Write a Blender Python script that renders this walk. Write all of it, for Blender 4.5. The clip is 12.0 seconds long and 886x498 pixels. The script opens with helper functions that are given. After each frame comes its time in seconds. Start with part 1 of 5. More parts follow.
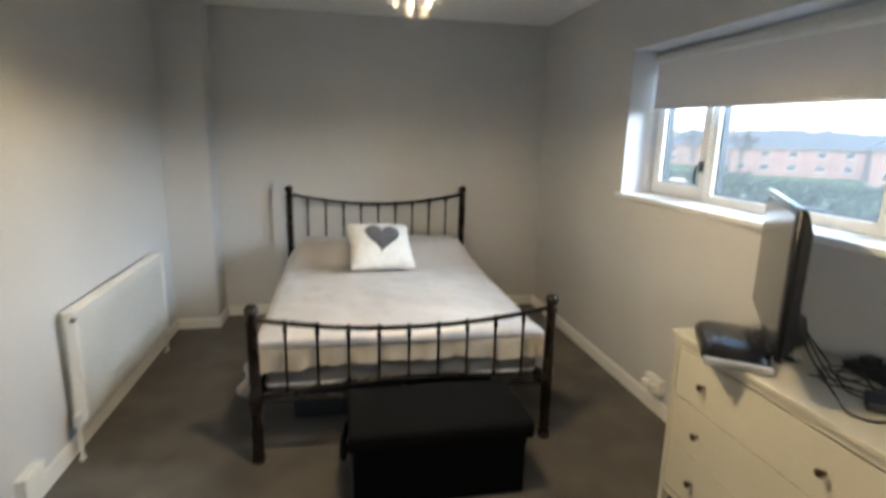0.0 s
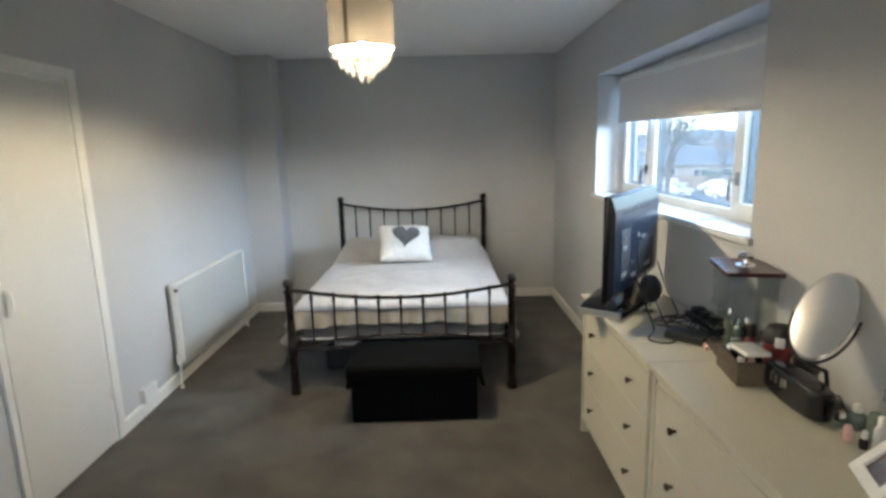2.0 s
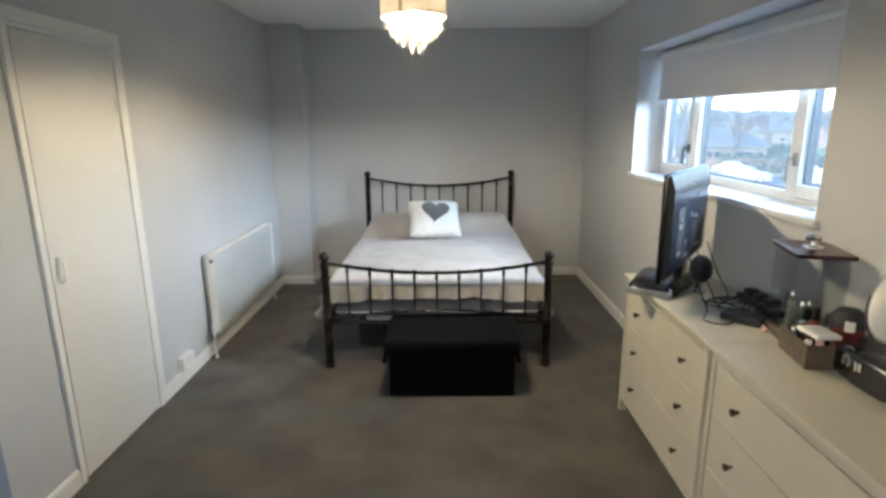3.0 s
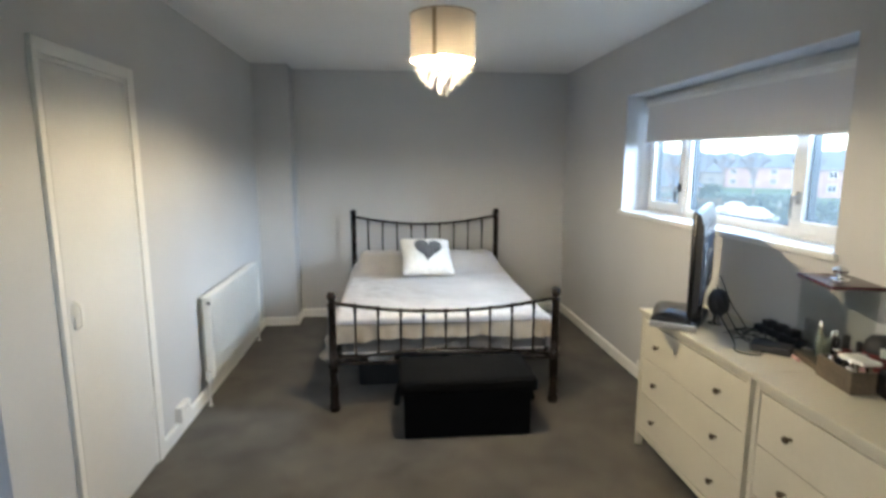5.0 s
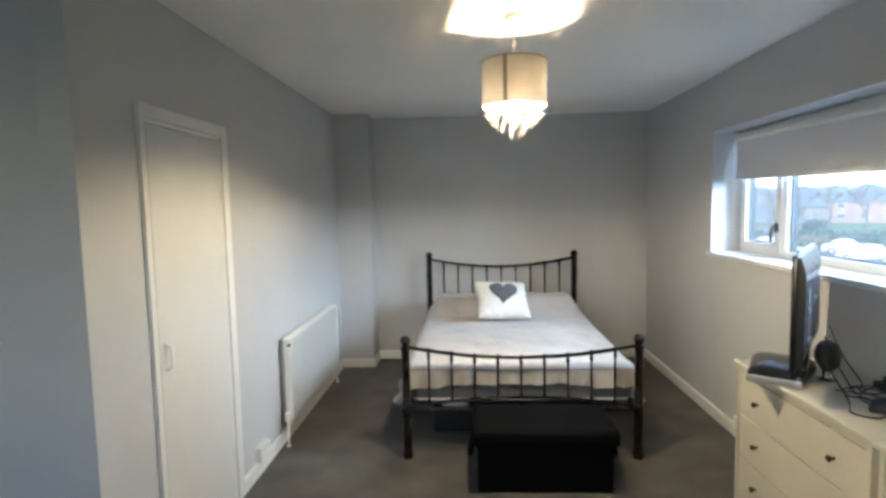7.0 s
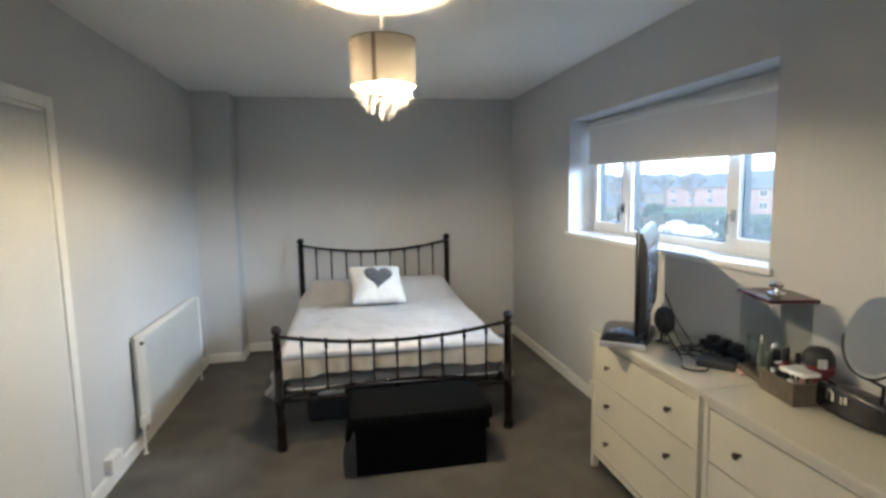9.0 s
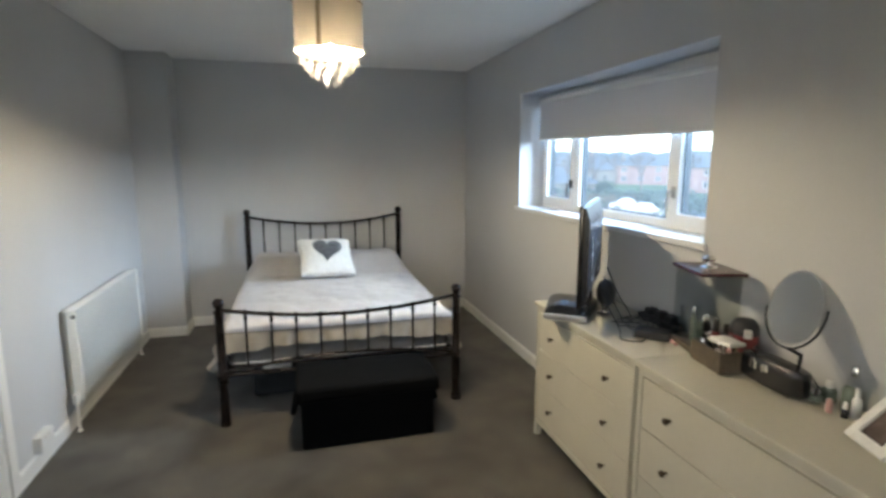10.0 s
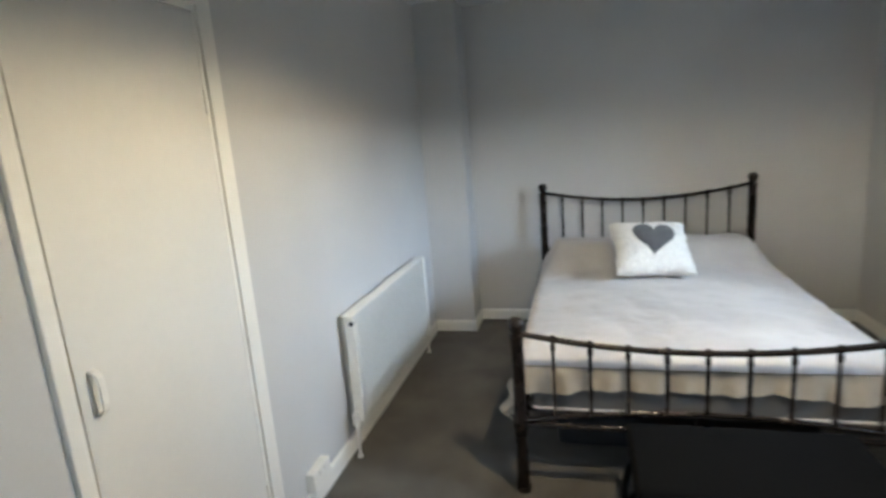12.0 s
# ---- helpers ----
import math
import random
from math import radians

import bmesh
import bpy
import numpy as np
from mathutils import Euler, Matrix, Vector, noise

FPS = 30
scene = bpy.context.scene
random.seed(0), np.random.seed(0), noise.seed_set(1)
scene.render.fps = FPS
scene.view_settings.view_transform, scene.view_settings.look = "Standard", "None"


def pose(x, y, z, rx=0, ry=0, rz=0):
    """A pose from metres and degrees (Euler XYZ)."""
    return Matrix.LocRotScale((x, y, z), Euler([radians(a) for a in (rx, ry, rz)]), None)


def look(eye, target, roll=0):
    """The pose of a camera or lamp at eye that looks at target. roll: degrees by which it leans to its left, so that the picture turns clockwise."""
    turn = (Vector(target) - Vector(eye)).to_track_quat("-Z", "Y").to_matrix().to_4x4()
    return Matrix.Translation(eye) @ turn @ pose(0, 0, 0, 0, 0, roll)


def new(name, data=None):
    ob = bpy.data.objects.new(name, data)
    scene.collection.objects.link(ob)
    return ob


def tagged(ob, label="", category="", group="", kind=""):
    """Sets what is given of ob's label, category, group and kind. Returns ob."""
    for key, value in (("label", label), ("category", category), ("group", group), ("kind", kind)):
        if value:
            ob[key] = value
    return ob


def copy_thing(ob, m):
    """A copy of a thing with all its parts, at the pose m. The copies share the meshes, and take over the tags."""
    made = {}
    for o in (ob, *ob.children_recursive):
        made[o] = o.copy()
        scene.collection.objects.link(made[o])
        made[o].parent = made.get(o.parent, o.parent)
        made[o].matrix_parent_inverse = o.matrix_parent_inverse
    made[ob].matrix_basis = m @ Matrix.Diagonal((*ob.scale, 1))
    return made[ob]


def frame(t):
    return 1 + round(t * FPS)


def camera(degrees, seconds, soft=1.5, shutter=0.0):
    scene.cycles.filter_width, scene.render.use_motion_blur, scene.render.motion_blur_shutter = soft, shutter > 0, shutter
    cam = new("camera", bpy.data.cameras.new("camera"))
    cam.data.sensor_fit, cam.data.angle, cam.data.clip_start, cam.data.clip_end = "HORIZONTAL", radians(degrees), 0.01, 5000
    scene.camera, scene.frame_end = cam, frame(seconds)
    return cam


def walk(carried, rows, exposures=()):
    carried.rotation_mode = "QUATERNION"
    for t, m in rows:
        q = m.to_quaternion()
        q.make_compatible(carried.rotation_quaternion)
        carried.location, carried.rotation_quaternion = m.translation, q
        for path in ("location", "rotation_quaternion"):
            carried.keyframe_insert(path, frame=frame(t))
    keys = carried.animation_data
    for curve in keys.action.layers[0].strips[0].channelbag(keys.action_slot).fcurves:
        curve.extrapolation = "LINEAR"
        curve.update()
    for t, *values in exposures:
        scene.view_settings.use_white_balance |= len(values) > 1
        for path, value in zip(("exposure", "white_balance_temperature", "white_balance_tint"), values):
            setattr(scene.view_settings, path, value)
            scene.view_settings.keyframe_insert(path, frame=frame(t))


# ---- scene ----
cam = camera(79.3, 12.0, soft=3.0, shutter=0.5)
PATH = [
    (0, (0.396, 0.246, 1.532), (0.773, 2.165, 1.113), 1.3),
    (0.5, (0.699, -0.09, 1.521), (0.795, 1.818, 0.928), 0.2),
    (1, (0.906, -0.384, 1.526), (0.926, 1.531, 0.947), -0.9),
    (1.5, (0.94, -0.677, 1.587), (1.013, 1.29, 1.231), -2.7),
    (2, (0.961, -0.663, 1.568), (0.978, 1.302, 1.194), -1.5),
    (2.5, (0.903, -0.651, 1.56), (0.848, 1.298, 1.113), -0.5),
    (4.5, (0.39, -0.624, 1.553), (0.631, 1.307, 1.09), -0.1),
    (5, (0.384, -0.627, 1.559), (0.57, 1.339, 1.241), 0.0),
    (5.5, (0.377, -0.63, 1.577), (0.401, 1.357, 1.351), -0.7),
    (6, (0.369, -0.635, 1.577), (0.225, 1.354, 1.42), -0.7),
    (6.5, (0.391, -0.617, 1.58), (0.236, 1.371, 1.424), -1.1),
    (8.5, (0.438, -0.572, 1.561), (0.722, 1.395, 1.337), -1.2),
    (9, (0.426, -0.578, 1.557), (0.783, 1.377, 1.331), -1.2),
    (9.5, (0.429, -0.603, 1.555), (0.811, 1.342, 1.292), -1.1),
    (10, (0.468, -0.572, 1.547), (0.983, 1.333, 1.224), 0.0),
    (10.5, (0.623, -0.407, 1.523), (1.196, 1.469, 1.131), 0.8),
    (11, (0.628, -0.135, 1.514), (0.876, 1.802, 1.084), 0.9),
    (11.5, (0.391, 0.23, 1.526), (0.166, 2.17, 1.093), -0.4),
    (12, (0.253, 0.597, 1.489), (-0.24, 2.493, 1.089), -4.5),
]
EXPOSURES = [(0, 3.90, 7200, 12), (0.5, 3.82, 6900, 11), (1, 3.84, 6800, 11), (1.5, 3.88, 6500, 10), (2.5, 3.98, 6350, 10), (4.5, 4.13, 6450, 11), (5.5, 4.13, 6400, 10), (9, 3.95, 6500, 11),
             (10.5, 3.9, 6350, 10), (11.5, 3.97, 6350, 10), (12, 3.92, 6300, 10)]
walk(cam, [(t, look(eye, target, roll)) for t, eye, target, roll in PATH], EXPOSURES)

# ---- world and light ----
world = bpy.data.worlds.new("sky")
scene.world = world
world.use_nodes = True
wn = world.node_tree
sky = wn.nodes.new("ShaderNodeTexSky")
sky.sky_type = "NISHITA"
sky.sun_disc = False
sky.sun_elevation = radians(34)
sky.sun_rotation = radians(225)
sky.air_density = 1.0
sky.dust_density = 1.5
wn.nodes["Background"].inputs["Strength"].default_value = 0.058
wn.links.new(sky.outputs["Color"], wn.nodes["Background"].inputs["Color"])
sun = new("sun", bpy.data.lights.new("sun", "SUN"))
sun.data.energy = 0.12
sun.data.angle = radians(20)
sun.data.color = (1.0, 0.96, 0.9)
sun.matrix_world = look((0, 0, 0), (-math.sin(radians(225)) * math.cos(radians(34)), -math.cos(radians(225)) * math.cos(radians(34)), -math.sin(radians(34))))

BULB = 34.5      # bulb strength
WINDOW_LIGHT = 76.0
REAR_LIGHT = 0.22

# ---- building helpers ----
WM = {}


def thing(name, label, category, m=None, group=""):
    ob = new(name)
    ob.empty_display_size = 0.1
    ob.matrix_world = m if m is not None else Matrix()
    WM[ob] = ob.matrix_world.copy()
    return tagged(ob, label, category, group)


def part(name, bm, material, parent=None, label="", local=False, smooth=None, kind=""):
    """Link a bmesh as one mesh object. Coordinates are the world's, or the parent's with local."""
    if parent is not None and not local:
        bm.transform(WM[parent].inverted())
    me = bpy.data.meshes.new(name)
    bm.normal_update()
    if smooth:
        for f in bm.faces:
            f.smooth = True
        for e in bm.edges:
            if len(e.link_faces) == 2 and e.calc_face_angle(0) > radians(smooth):
                e.smooth = False
    bm.to_mesh(me)
    bm.free()
    me.materials.append(material)
    ob = new(name, me)
    if parent is not None:
        ob.parent = parent
        WM[ob] = WM[parent].copy()
    else:
        WM[ob] = Matrix()
    return tagged(ob, label, kind=kind)


def single(name, bm, material, label, category, group="", smooth=None, base=None):
    """A thing that is one mesh; base: where its origin lies."""
    m = Matrix.Translation(base) if base is not None else Matrix()
    bm.transform(m.inverted())
    ob = part(name, bm, material, smooth=smooth)
    ob.matrix_world = m
    WM[ob] = m
    return tagged(ob, label, category, group)


def structure(name, bm, material, label, smooth=None):
    return tagged(part(name, bm, material, smooth=smooth), label, "", "", "structure")


def box(bm, x0, x1, y0, y1, z0, z1, bevel=0.0, seg=2, m=None):
    vs = [bm.verts.new((x, y, z)) for z in (z0, z1) for y in (y0, y1) for x in (x0, x1)]
    faces = [bm.faces.new([vs[i] for i in f]) for f in ((0, 2, 3, 1), (4, 5, 7, 6), (0, 1, 5, 4), (2, 6, 7, 3), (0, 4, 6, 2), (1, 3, 7, 5))]
    if bevel:
        edges = list({e for f in faces for e in f.edges})
        r = bmesh.ops.bevel(bm, geom=edges, offset=bevel, segments=seg, profile=0.6, affect="EDGES")
        vs = list({v for v in r["verts"]} | {v for v in vs if v.is_valid})
    if m is not None:
        bmesh.ops.transform(bm, matrix=m, verts=vs)
    return bm


def frustum(bm, p0, p1, r0, r1=None, seg=16, caps=True):
    """A round bar from p0 to p1."""
    r1 = r0 if r1 is None else r1
    p0, p1 = Vector(p0), Vector(p1)
    q = (p1 - p0).to_track_quat("Z", "Y")
    rings = []
    for p, r in ((p0, r0), (p1, r1)):
        rings.append([bm.verts.new(p + q @ Vector((r * math.cos(a), r * math.sin(a), 0))) for a in [2 * math.pi * i / seg for i in range(seg)]])
    for i in range(seg):
        bm.faces.new((rings[0][i], rings[0][(i + 1) % seg], rings[1][(i + 1) % seg], rings[1][i]))
    if caps:
        bm.faces.new(rings[0][::-1])
        bm.faces.new(rings[1])
    return bm


def lathe(bm, profile, centre=(0, 0, 0), seg=24, m=None):
    """Turn (radius, height) pairs about the z axis."""
    c = Vector(centre)
    rings = []
    made = []
    for r, z in profile:
        ring = [bm.verts.new(c + Vector((r * math.cos(2 * math.pi * i / seg), r * math.sin(2 * math.pi * i / seg), z))) for i in range(seg)]
        rings.append(ring)
        made += ring
    for a, b in zip(rings, rings[1:]):
        for i in range(seg):
            bm.faces.new((a[i], a[(i + 1) % seg], b[(i + 1) % seg], b[i]))
    if profile[0][0] > 1e-5:
        bm.faces.new(rings[0][::-1])
    if profile[-1][0] > 1e-5:
        bm.faces.new(rings[-1])
    bmesh.ops.remove_doubles(bm, verts=made, dist=1e-6)
    if m is not None:
        bmesh.ops.transform(bm, matrix=m, verts=[v for v in made if v.is_valid])
    return bm


def tube(bm, points, r, seg=8, close=False):
    """A round tube along points."""
    pts = [Vector(p) for p in points]
    n = len(pts)
    rings = []
    up = Vector((0.13, 0.21, 0.97))
    for i, p in enumerate(pts):
        a = pts[(i - 1) % n] if close or i else p
        b = pts[(i + 1) % n] if close or i < n - 1 else p
        d = (b - a).normalized()
        u = d.cross(up)
        u = u.normalized() if u.length > 1e-4 else d.orthogonal().normalized()
        w = d.cross(u)
        rings.append([bm.verts.new(p + r * (math.cos(2 * math.pi * k / seg) * u + math.sin(2 * math.pi * k / seg) * w)) for k in range(seg)])
    pairs = list(zip(rings, rings[1:])) + ([(rings[-1], rings[0])] if close else [])
    for a, b in pairs:
        for k in range(seg):
            bm.faces.new((a[k], a[(k + 1) % seg], b[(k + 1) % seg], b[k]))
    if not close:
        bm.faces.new(rings[0][::-1])
        bm.faces.new(rings[-1])
    return bm


def grid(bm, nu, nv, f, close_u=False):
    """A sheet of nu by nv cells through f(u, v), u and v from 0 to 1."""
    vs = [[bm.verts.new(f(i / nu, j / nv)) for j in range(nv + 1)] for i in range(nu + (0 if close_u else 1))]
    for i in range(nu):
        a, b = vs[i], vs[(i + 1) % len(vs)]
        for j in range(nv):
            bm.faces.new((a[j], b[j], b[j + 1], a[j + 1]))
    return bm


def ring_frame(bm, axis, a0, a1, u0, u1, w0, w1, border, bevel=0.0):
    """A rectangular frame in the plane across x: depth a0..a1, along y u0..u1, z w0..w1."""
    box(bm, a0, a1, u0, u0 + border, w0, w1, bevel)
    box(bm, a0, a1, u1 - border, u1, w0, w1, bevel)
    box(bm, a0 + 0.001, a1 - 0.001, u0 + border - bevel, u1 - border + bevel, w0, w0 + border, bevel)
    box(bm, a0 + 0.001, a1 - 0.001, u0 + border - bevel, u1 - border + bevel, w1 - border, w1, bevel)
    return bm


B = bmesh.new


# ---- materials ----
def material(name, colour, rough=0.5, metal=0.0, vary=0.08, scale=3.0, grain=60.0, grain_vary=0.04, bump=0.1, bump_dist=0.002, second=None, **extra):
    """Base colour with soft stains and fine grain, and a fine relief."""
    m = bpy.data.materials.new(name)
    m.use_nodes = True
    nt = m.node_tree
    p = nt.nodes["Principled BSDF"]
    co = nt.nodes.new("ShaderNodeTexCoord")
    n1 = nt.nodes.new("ShaderNodeTexNoise")
    n2 = nt.nodes.new("ShaderNodeTexNoise")
    n1.inputs["Scale"].default_value = scale
    n1.inputs["Detail"].default_value = 4
    n2.inputs["Scale"].default_value = grain
    n2.inputs["Detail"].default_value = 3
    for n in (n1, n2):
        nt.links.new(co.outputs["Object"], n.inputs["Vector"])
    r1 = nt.nodes.new("ShaderNodeMapRange")
    r1.inputs["From Min"].default_value, r1.inputs["From Max"].default_value = 0.3, 0.7
    nt.links.new(n1.outputs["Fac"], r1.inputs["Value"])
    mix = nt.nodes.new("ShaderNodeMix")
    mix.data_type = "RGBA"
    low = second if second else tuple(c * (1 - vary) for c in colour)
    mix.inputs["A"].default_value = (*low, 1)
    mix.inputs["B"].default_value = (*(c * (1 + (0 if second else vary * 0.5)) for c in colour), 1)
    nt.links.new(r1.outputs["Result"], mix.inputs["Factor"])
    r2 = nt.nodes.new("ShaderNodeMapRange")
    r2.inputs["From Min"].default_value, r2.inputs["From Max"].default_value = 0.3, 0.7
    r2.inputs["To Min"].default_value, r2.inputs["To Max"].default_value = 1 - grain_vary, 1 + grain_vary
    nt.links.new(n2.outputs["Fac"], r2.inputs["Value"])
    mul = nt.nodes.new("ShaderNodeVectorMath")
    mul.operation = "SCALE"
    nt.links.new(mix.outputs["Result"], mul.inputs[0])
    nt.links.new(r2.outputs["Result"], mul.inputs["Scale"])
    nt.links.new(mul.outputs["Vector"], p.inputs["Base Color"])
    p.inputs["Metallic"].default_value = metal
    rr = nt.nodes.new("ShaderNodeMapRange")
    rr.inputs["To Min"].default_value, rr.inputs["To Max"].default_value = max(0.02, rough - 0.06), min(1, rough + 0.06)
    nt.links.new(n1.outputs["Fac"], rr.inputs["Value"])
    nt.links.new(rr.outputs["Result"], p.inputs["Roughness"])
    if bump:
        b = nt.nodes.new("ShaderNodeBump")
        b.inputs["Strength"].default_value = bump
        b.inputs["Distance"].default_value = bump_dist
        nt.links.new(n2.outputs["Fac"], b.inputs["Height"])
        nt.links.new(b.outputs["Normal"], p.inputs["Normal"])
    for key, value in extra.items():
        p.inputs[key.replace("_", " ")].default_value = value
    return m


M_WALL = material("matt grey wall paint", (0.530, 0.532, 0.536), 0.85, vary=0.05, scale=1.3, grain=140, grain_vary=0.015, bump=0.12, bump_dist=0.001)
M_CEIL = material("white ceiling paint", (0.83, 0.83, 0.825), 0.9, vary=0.04, scale=1.0, grain=90, grain_vary=0.015, bump=0.15, bump_dist=0.001)
M_TRIM = material("white gloss trim paint", (0.78, 0.77, 0.74), 0.35, vary=0.05, scale=4, grain=50, grain_vary=0.01, bump=0.05)
M_DOOR = material("white satin door paint", (0.69, 0.68, 0.655), 0.45, vary=0.04, scale=2, grain=40, grain_vary=0.01, bump=0.06)
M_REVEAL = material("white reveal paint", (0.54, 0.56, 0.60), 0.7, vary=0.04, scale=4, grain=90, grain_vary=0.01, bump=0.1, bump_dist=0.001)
M_UPVC = material("white window plastic", (0.70, 0.71, 0.71), 0.35, vary=0.05, scale=5, bump=0.02)
M_RAD = material("white enamel radiator paint", (0.84, 0.835, 0.80), 0.6, vary=0.03, scale=3, bump=0.03)
M_CARPET = material("grey brown cut pile carpet", (0.114, 0.102, 0.084), 0.97, vary=0.2, scale=3.4, grain=420, grain_vary=0.32, bump=0.9, bump_dist=0.004, second=(0.050, 0.045, 0.037), Sheen_Weight=0.12)
M_DRESSER = material("cream painted wood", (0.540, 0.506, 0.408), 0.40, vary=0.05, scale=3, grain=45, grain_vary=0.015, bump=0.06)
M_GAP = material("dark drawer gap", (0.12, 0.10, 0.075), 0.8)
M_KNOB = material("antique bronze knob", (0.09, 0.065, 0.045), 0.35, metal=0.8, vary=0.3, scale=60)
M_IRON = material("dark bronze bed metal", (0.02, 0.014, 0.011), 0.27, metal=0.5, vary=0.12, scale=8, grain=120, grain_vary=0.05, bump=0.0)
M_SPREAD = material("oatmeal cotton bedspread", (0.49, 0.466, 0.45), 0.95, vary=0.11, scale=4, grain=260, grain_vary=0.06, bump=0.5, bump_dist=0.003, Sheen_Weight=0.2)
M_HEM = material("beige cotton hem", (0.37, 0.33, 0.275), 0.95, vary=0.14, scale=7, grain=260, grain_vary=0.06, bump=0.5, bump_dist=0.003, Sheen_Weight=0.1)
M_MATTRESS = material("grey mattress fabric", (0.11, 0.11, 0.112), 0.9, vary=0.1, scale=8, grain=300, bump=0.3)
M_CUSHION = material("white fluffy cushion pile", (0.86, 0.845, 0.81), 1.0, vary=0.08, scale=30, grain=190, grain_vary=0.12, bump=1.0, bump_dist=0.01, Sheen_Weight=0.4)
M_HEART = material("charcoal fluffy heart pile", (0.085, 0.085, 0.09), 1.0, vary=0.25, scale=40, grain=200, grain_vary=0.2, bump=1.0, bump_dist=0.008, Sheen_Weight=0.3)
M_OTTOMAN = material("black faux suede", (0.0025, 0.0026, 0.0028), 0.9, vary=0.25, scale=6, grain=300, grain_vary=0.2, bump=0.3, Specular_IOR_Level=0.12)
M_BLACK = material("black gloss plastic", (0.012, 0.012, 0.014), 0.18, vary=0.2, scale=12, bump=0.0)
M_BLACKMATT = material("black matt plastic", (0.02, 0.02, 0.022), 0.55, vary=0.2, scale=20, grain=200, bump=0.1)
M_TVBACK = material("dark television back plastic", (0.005, 0.010, 0.02), 0.30, vary=0.25, scale=9, grain=200, bump=0.05)
M_SILVER = material("brushed silver plastic", (0.42, 0.42, 0.42), 0.32, metal=0.7, vary=0.1, scale=30, bump=0.05)
M_CHROME = material("polished chrome", (0.75, 0.75, 0.75), 0.1, metal=1.0, vary=0.05, bump=0.0)
M_WOOD = material("brown stained wood", (0.125, 0.098, 0.068), 0.5, vary=0.35, scale=9, grain=80, grain_vary=0.15, bump=0.2)
M_LID = material("dark plum lacquered wood", (0.075, 0.03, 0.035), 0.25, vary=0.3, scale=12, bump=0.05)
M_WHITEPL = material("white glazed plastic", (0.78, 0.77, 0.74), 0.35, vary=0.05, scale=20, bump=0.0)
M_RED = material("red plastic", (0.19, 0.028, 0.026), 0.45, vary=0.25, scale=30, bump=0.05)
M_PINK = material("pale pink plastic", (0.7, 0.42, 0.38), 0.4, vary=0.1, scale=30, bump=0.0)
M_GREENTINT = material("pale green glass bottle", (0.5, 0.58, 0.48), 0.15, vary=0.1, bump=0.0, Transmission_Weight=0.6)
M_PHOTO = material("dark photograph print", (0.05, 0.035, 0.03), 0.2, vary=0.4, scale=18, bump=0.0, second=(0.16, 0.12, 0.10))
M_BAG = material("dark grey storage bag fabric", (0.018, 0.02, 0.021), 0.85, vary=0.25, scale=9, grain=150, bump=0.3)


def glass_material(name, tint=(1, 1, 1), gloss=1.0, film=0.0):
    m = bpy.data.materials.new(name)
    m.use_nodes = True
    nt = m.node_tree
    nt.nodes.remove(nt.nodes["Principled BSDF"])
    out = nt.nodes["Material Output"]
    tr, gl, mx, fr = (nt.nodes.new("ShaderNode" + k) for k in ("BsdfTransparent", "BsdfGlossy", "MixShader", "LayerWeight"))
    tr.inputs["Color"].default_value = (*tint, 1)
    gl.inputs["Roughness"].default_value = 0.03
    power = nt.nodes.new("ShaderNodeMath")
    power.operation = "POWER"
    power.inputs[1].default_value = 4.0
    nt.links.new(fr.outputs["Facing"], power.inputs[0])
    mul = nt.nodes.new("ShaderNodeMath")
    mul.operation = "MULTIPLY_ADD"
    mul.inputs[1].default_value = 0.5 * gloss
    mul.inputs[2].default_value = 0.025 * gloss
    nt.links.new(power.outputs[0], mul.inputs[0])
    nt.links.new(mul.outputs[0], mx.inputs[0])
    nt.links.new(tr.outputs[0], mx.inputs[1])
    nt.links.new(gl.outputs[0], mx.inputs[2])
    last = mx
    if film:
        # bluish translucent layer stands in for outdoor haze and veiling glare
        veil, haze = nt.nodes.new("ShaderNodeBsdfTranslucent"), nt.nodes.new("ShaderNodeMixShader")
        veil.inputs["Color"].default_value = (0.82, 0.93, 1.0, 1)
        haze.inputs[0].default_value = film
        nt.links.new(mx.outputs[0], haze.inputs[1])
        nt.links.new(veil.outputs[0], haze.inputs[2])
        last = haze
    nt.links.new(last.outputs[0], out.inputs["Surface"])
    return m


M_GLASS = glass_material("window glass with haze film", (0.84, 0.90, 0.94), film=0.02)
M_CASEGLASS = glass_material("clear case glass", (0.98, 0.99, 0.985), 0.7)


def thin_material(name, colour, through_share, clear_share=0.0, gloss=0.0):
    """A thin lit sheet or crystal: light comes through it."""
    m = bpy.data.materials.new(name)
    m.use_nodes = True
    nt = m.node_tree
    nt.nodes.remove(nt.nodes["Principled BSDF"])
    out = nt.nodes["Material Output"]
    di, tl, tr, gl = (nt.nodes.new("ShaderNodeBsdf" + k) for k in ("Diffuse", "Translucent", "Transparent", "Glossy"))
    for n in (di, tl):
        n.inputs["Color"].default_value = (*colour, 1)
    gl.inputs["Roughness"].default_value = 0.08
    mixes = []
    last = di
    for other, share in ((tl, through_share), (tr, clear_share), (gl, gloss)):
        mx = nt.nodes.new("ShaderNodeMixShader")
        mx.inputs[0].default_value = share
        nt.links.new(last.outputs[0], mx.inputs[1])
        nt.links.new(other.outputs[0], mx.inputs[2])
        last = mx
        mixes.append(mx)
    nt.links.new(last.outputs[0], out.inputs["Surface"])
    return m


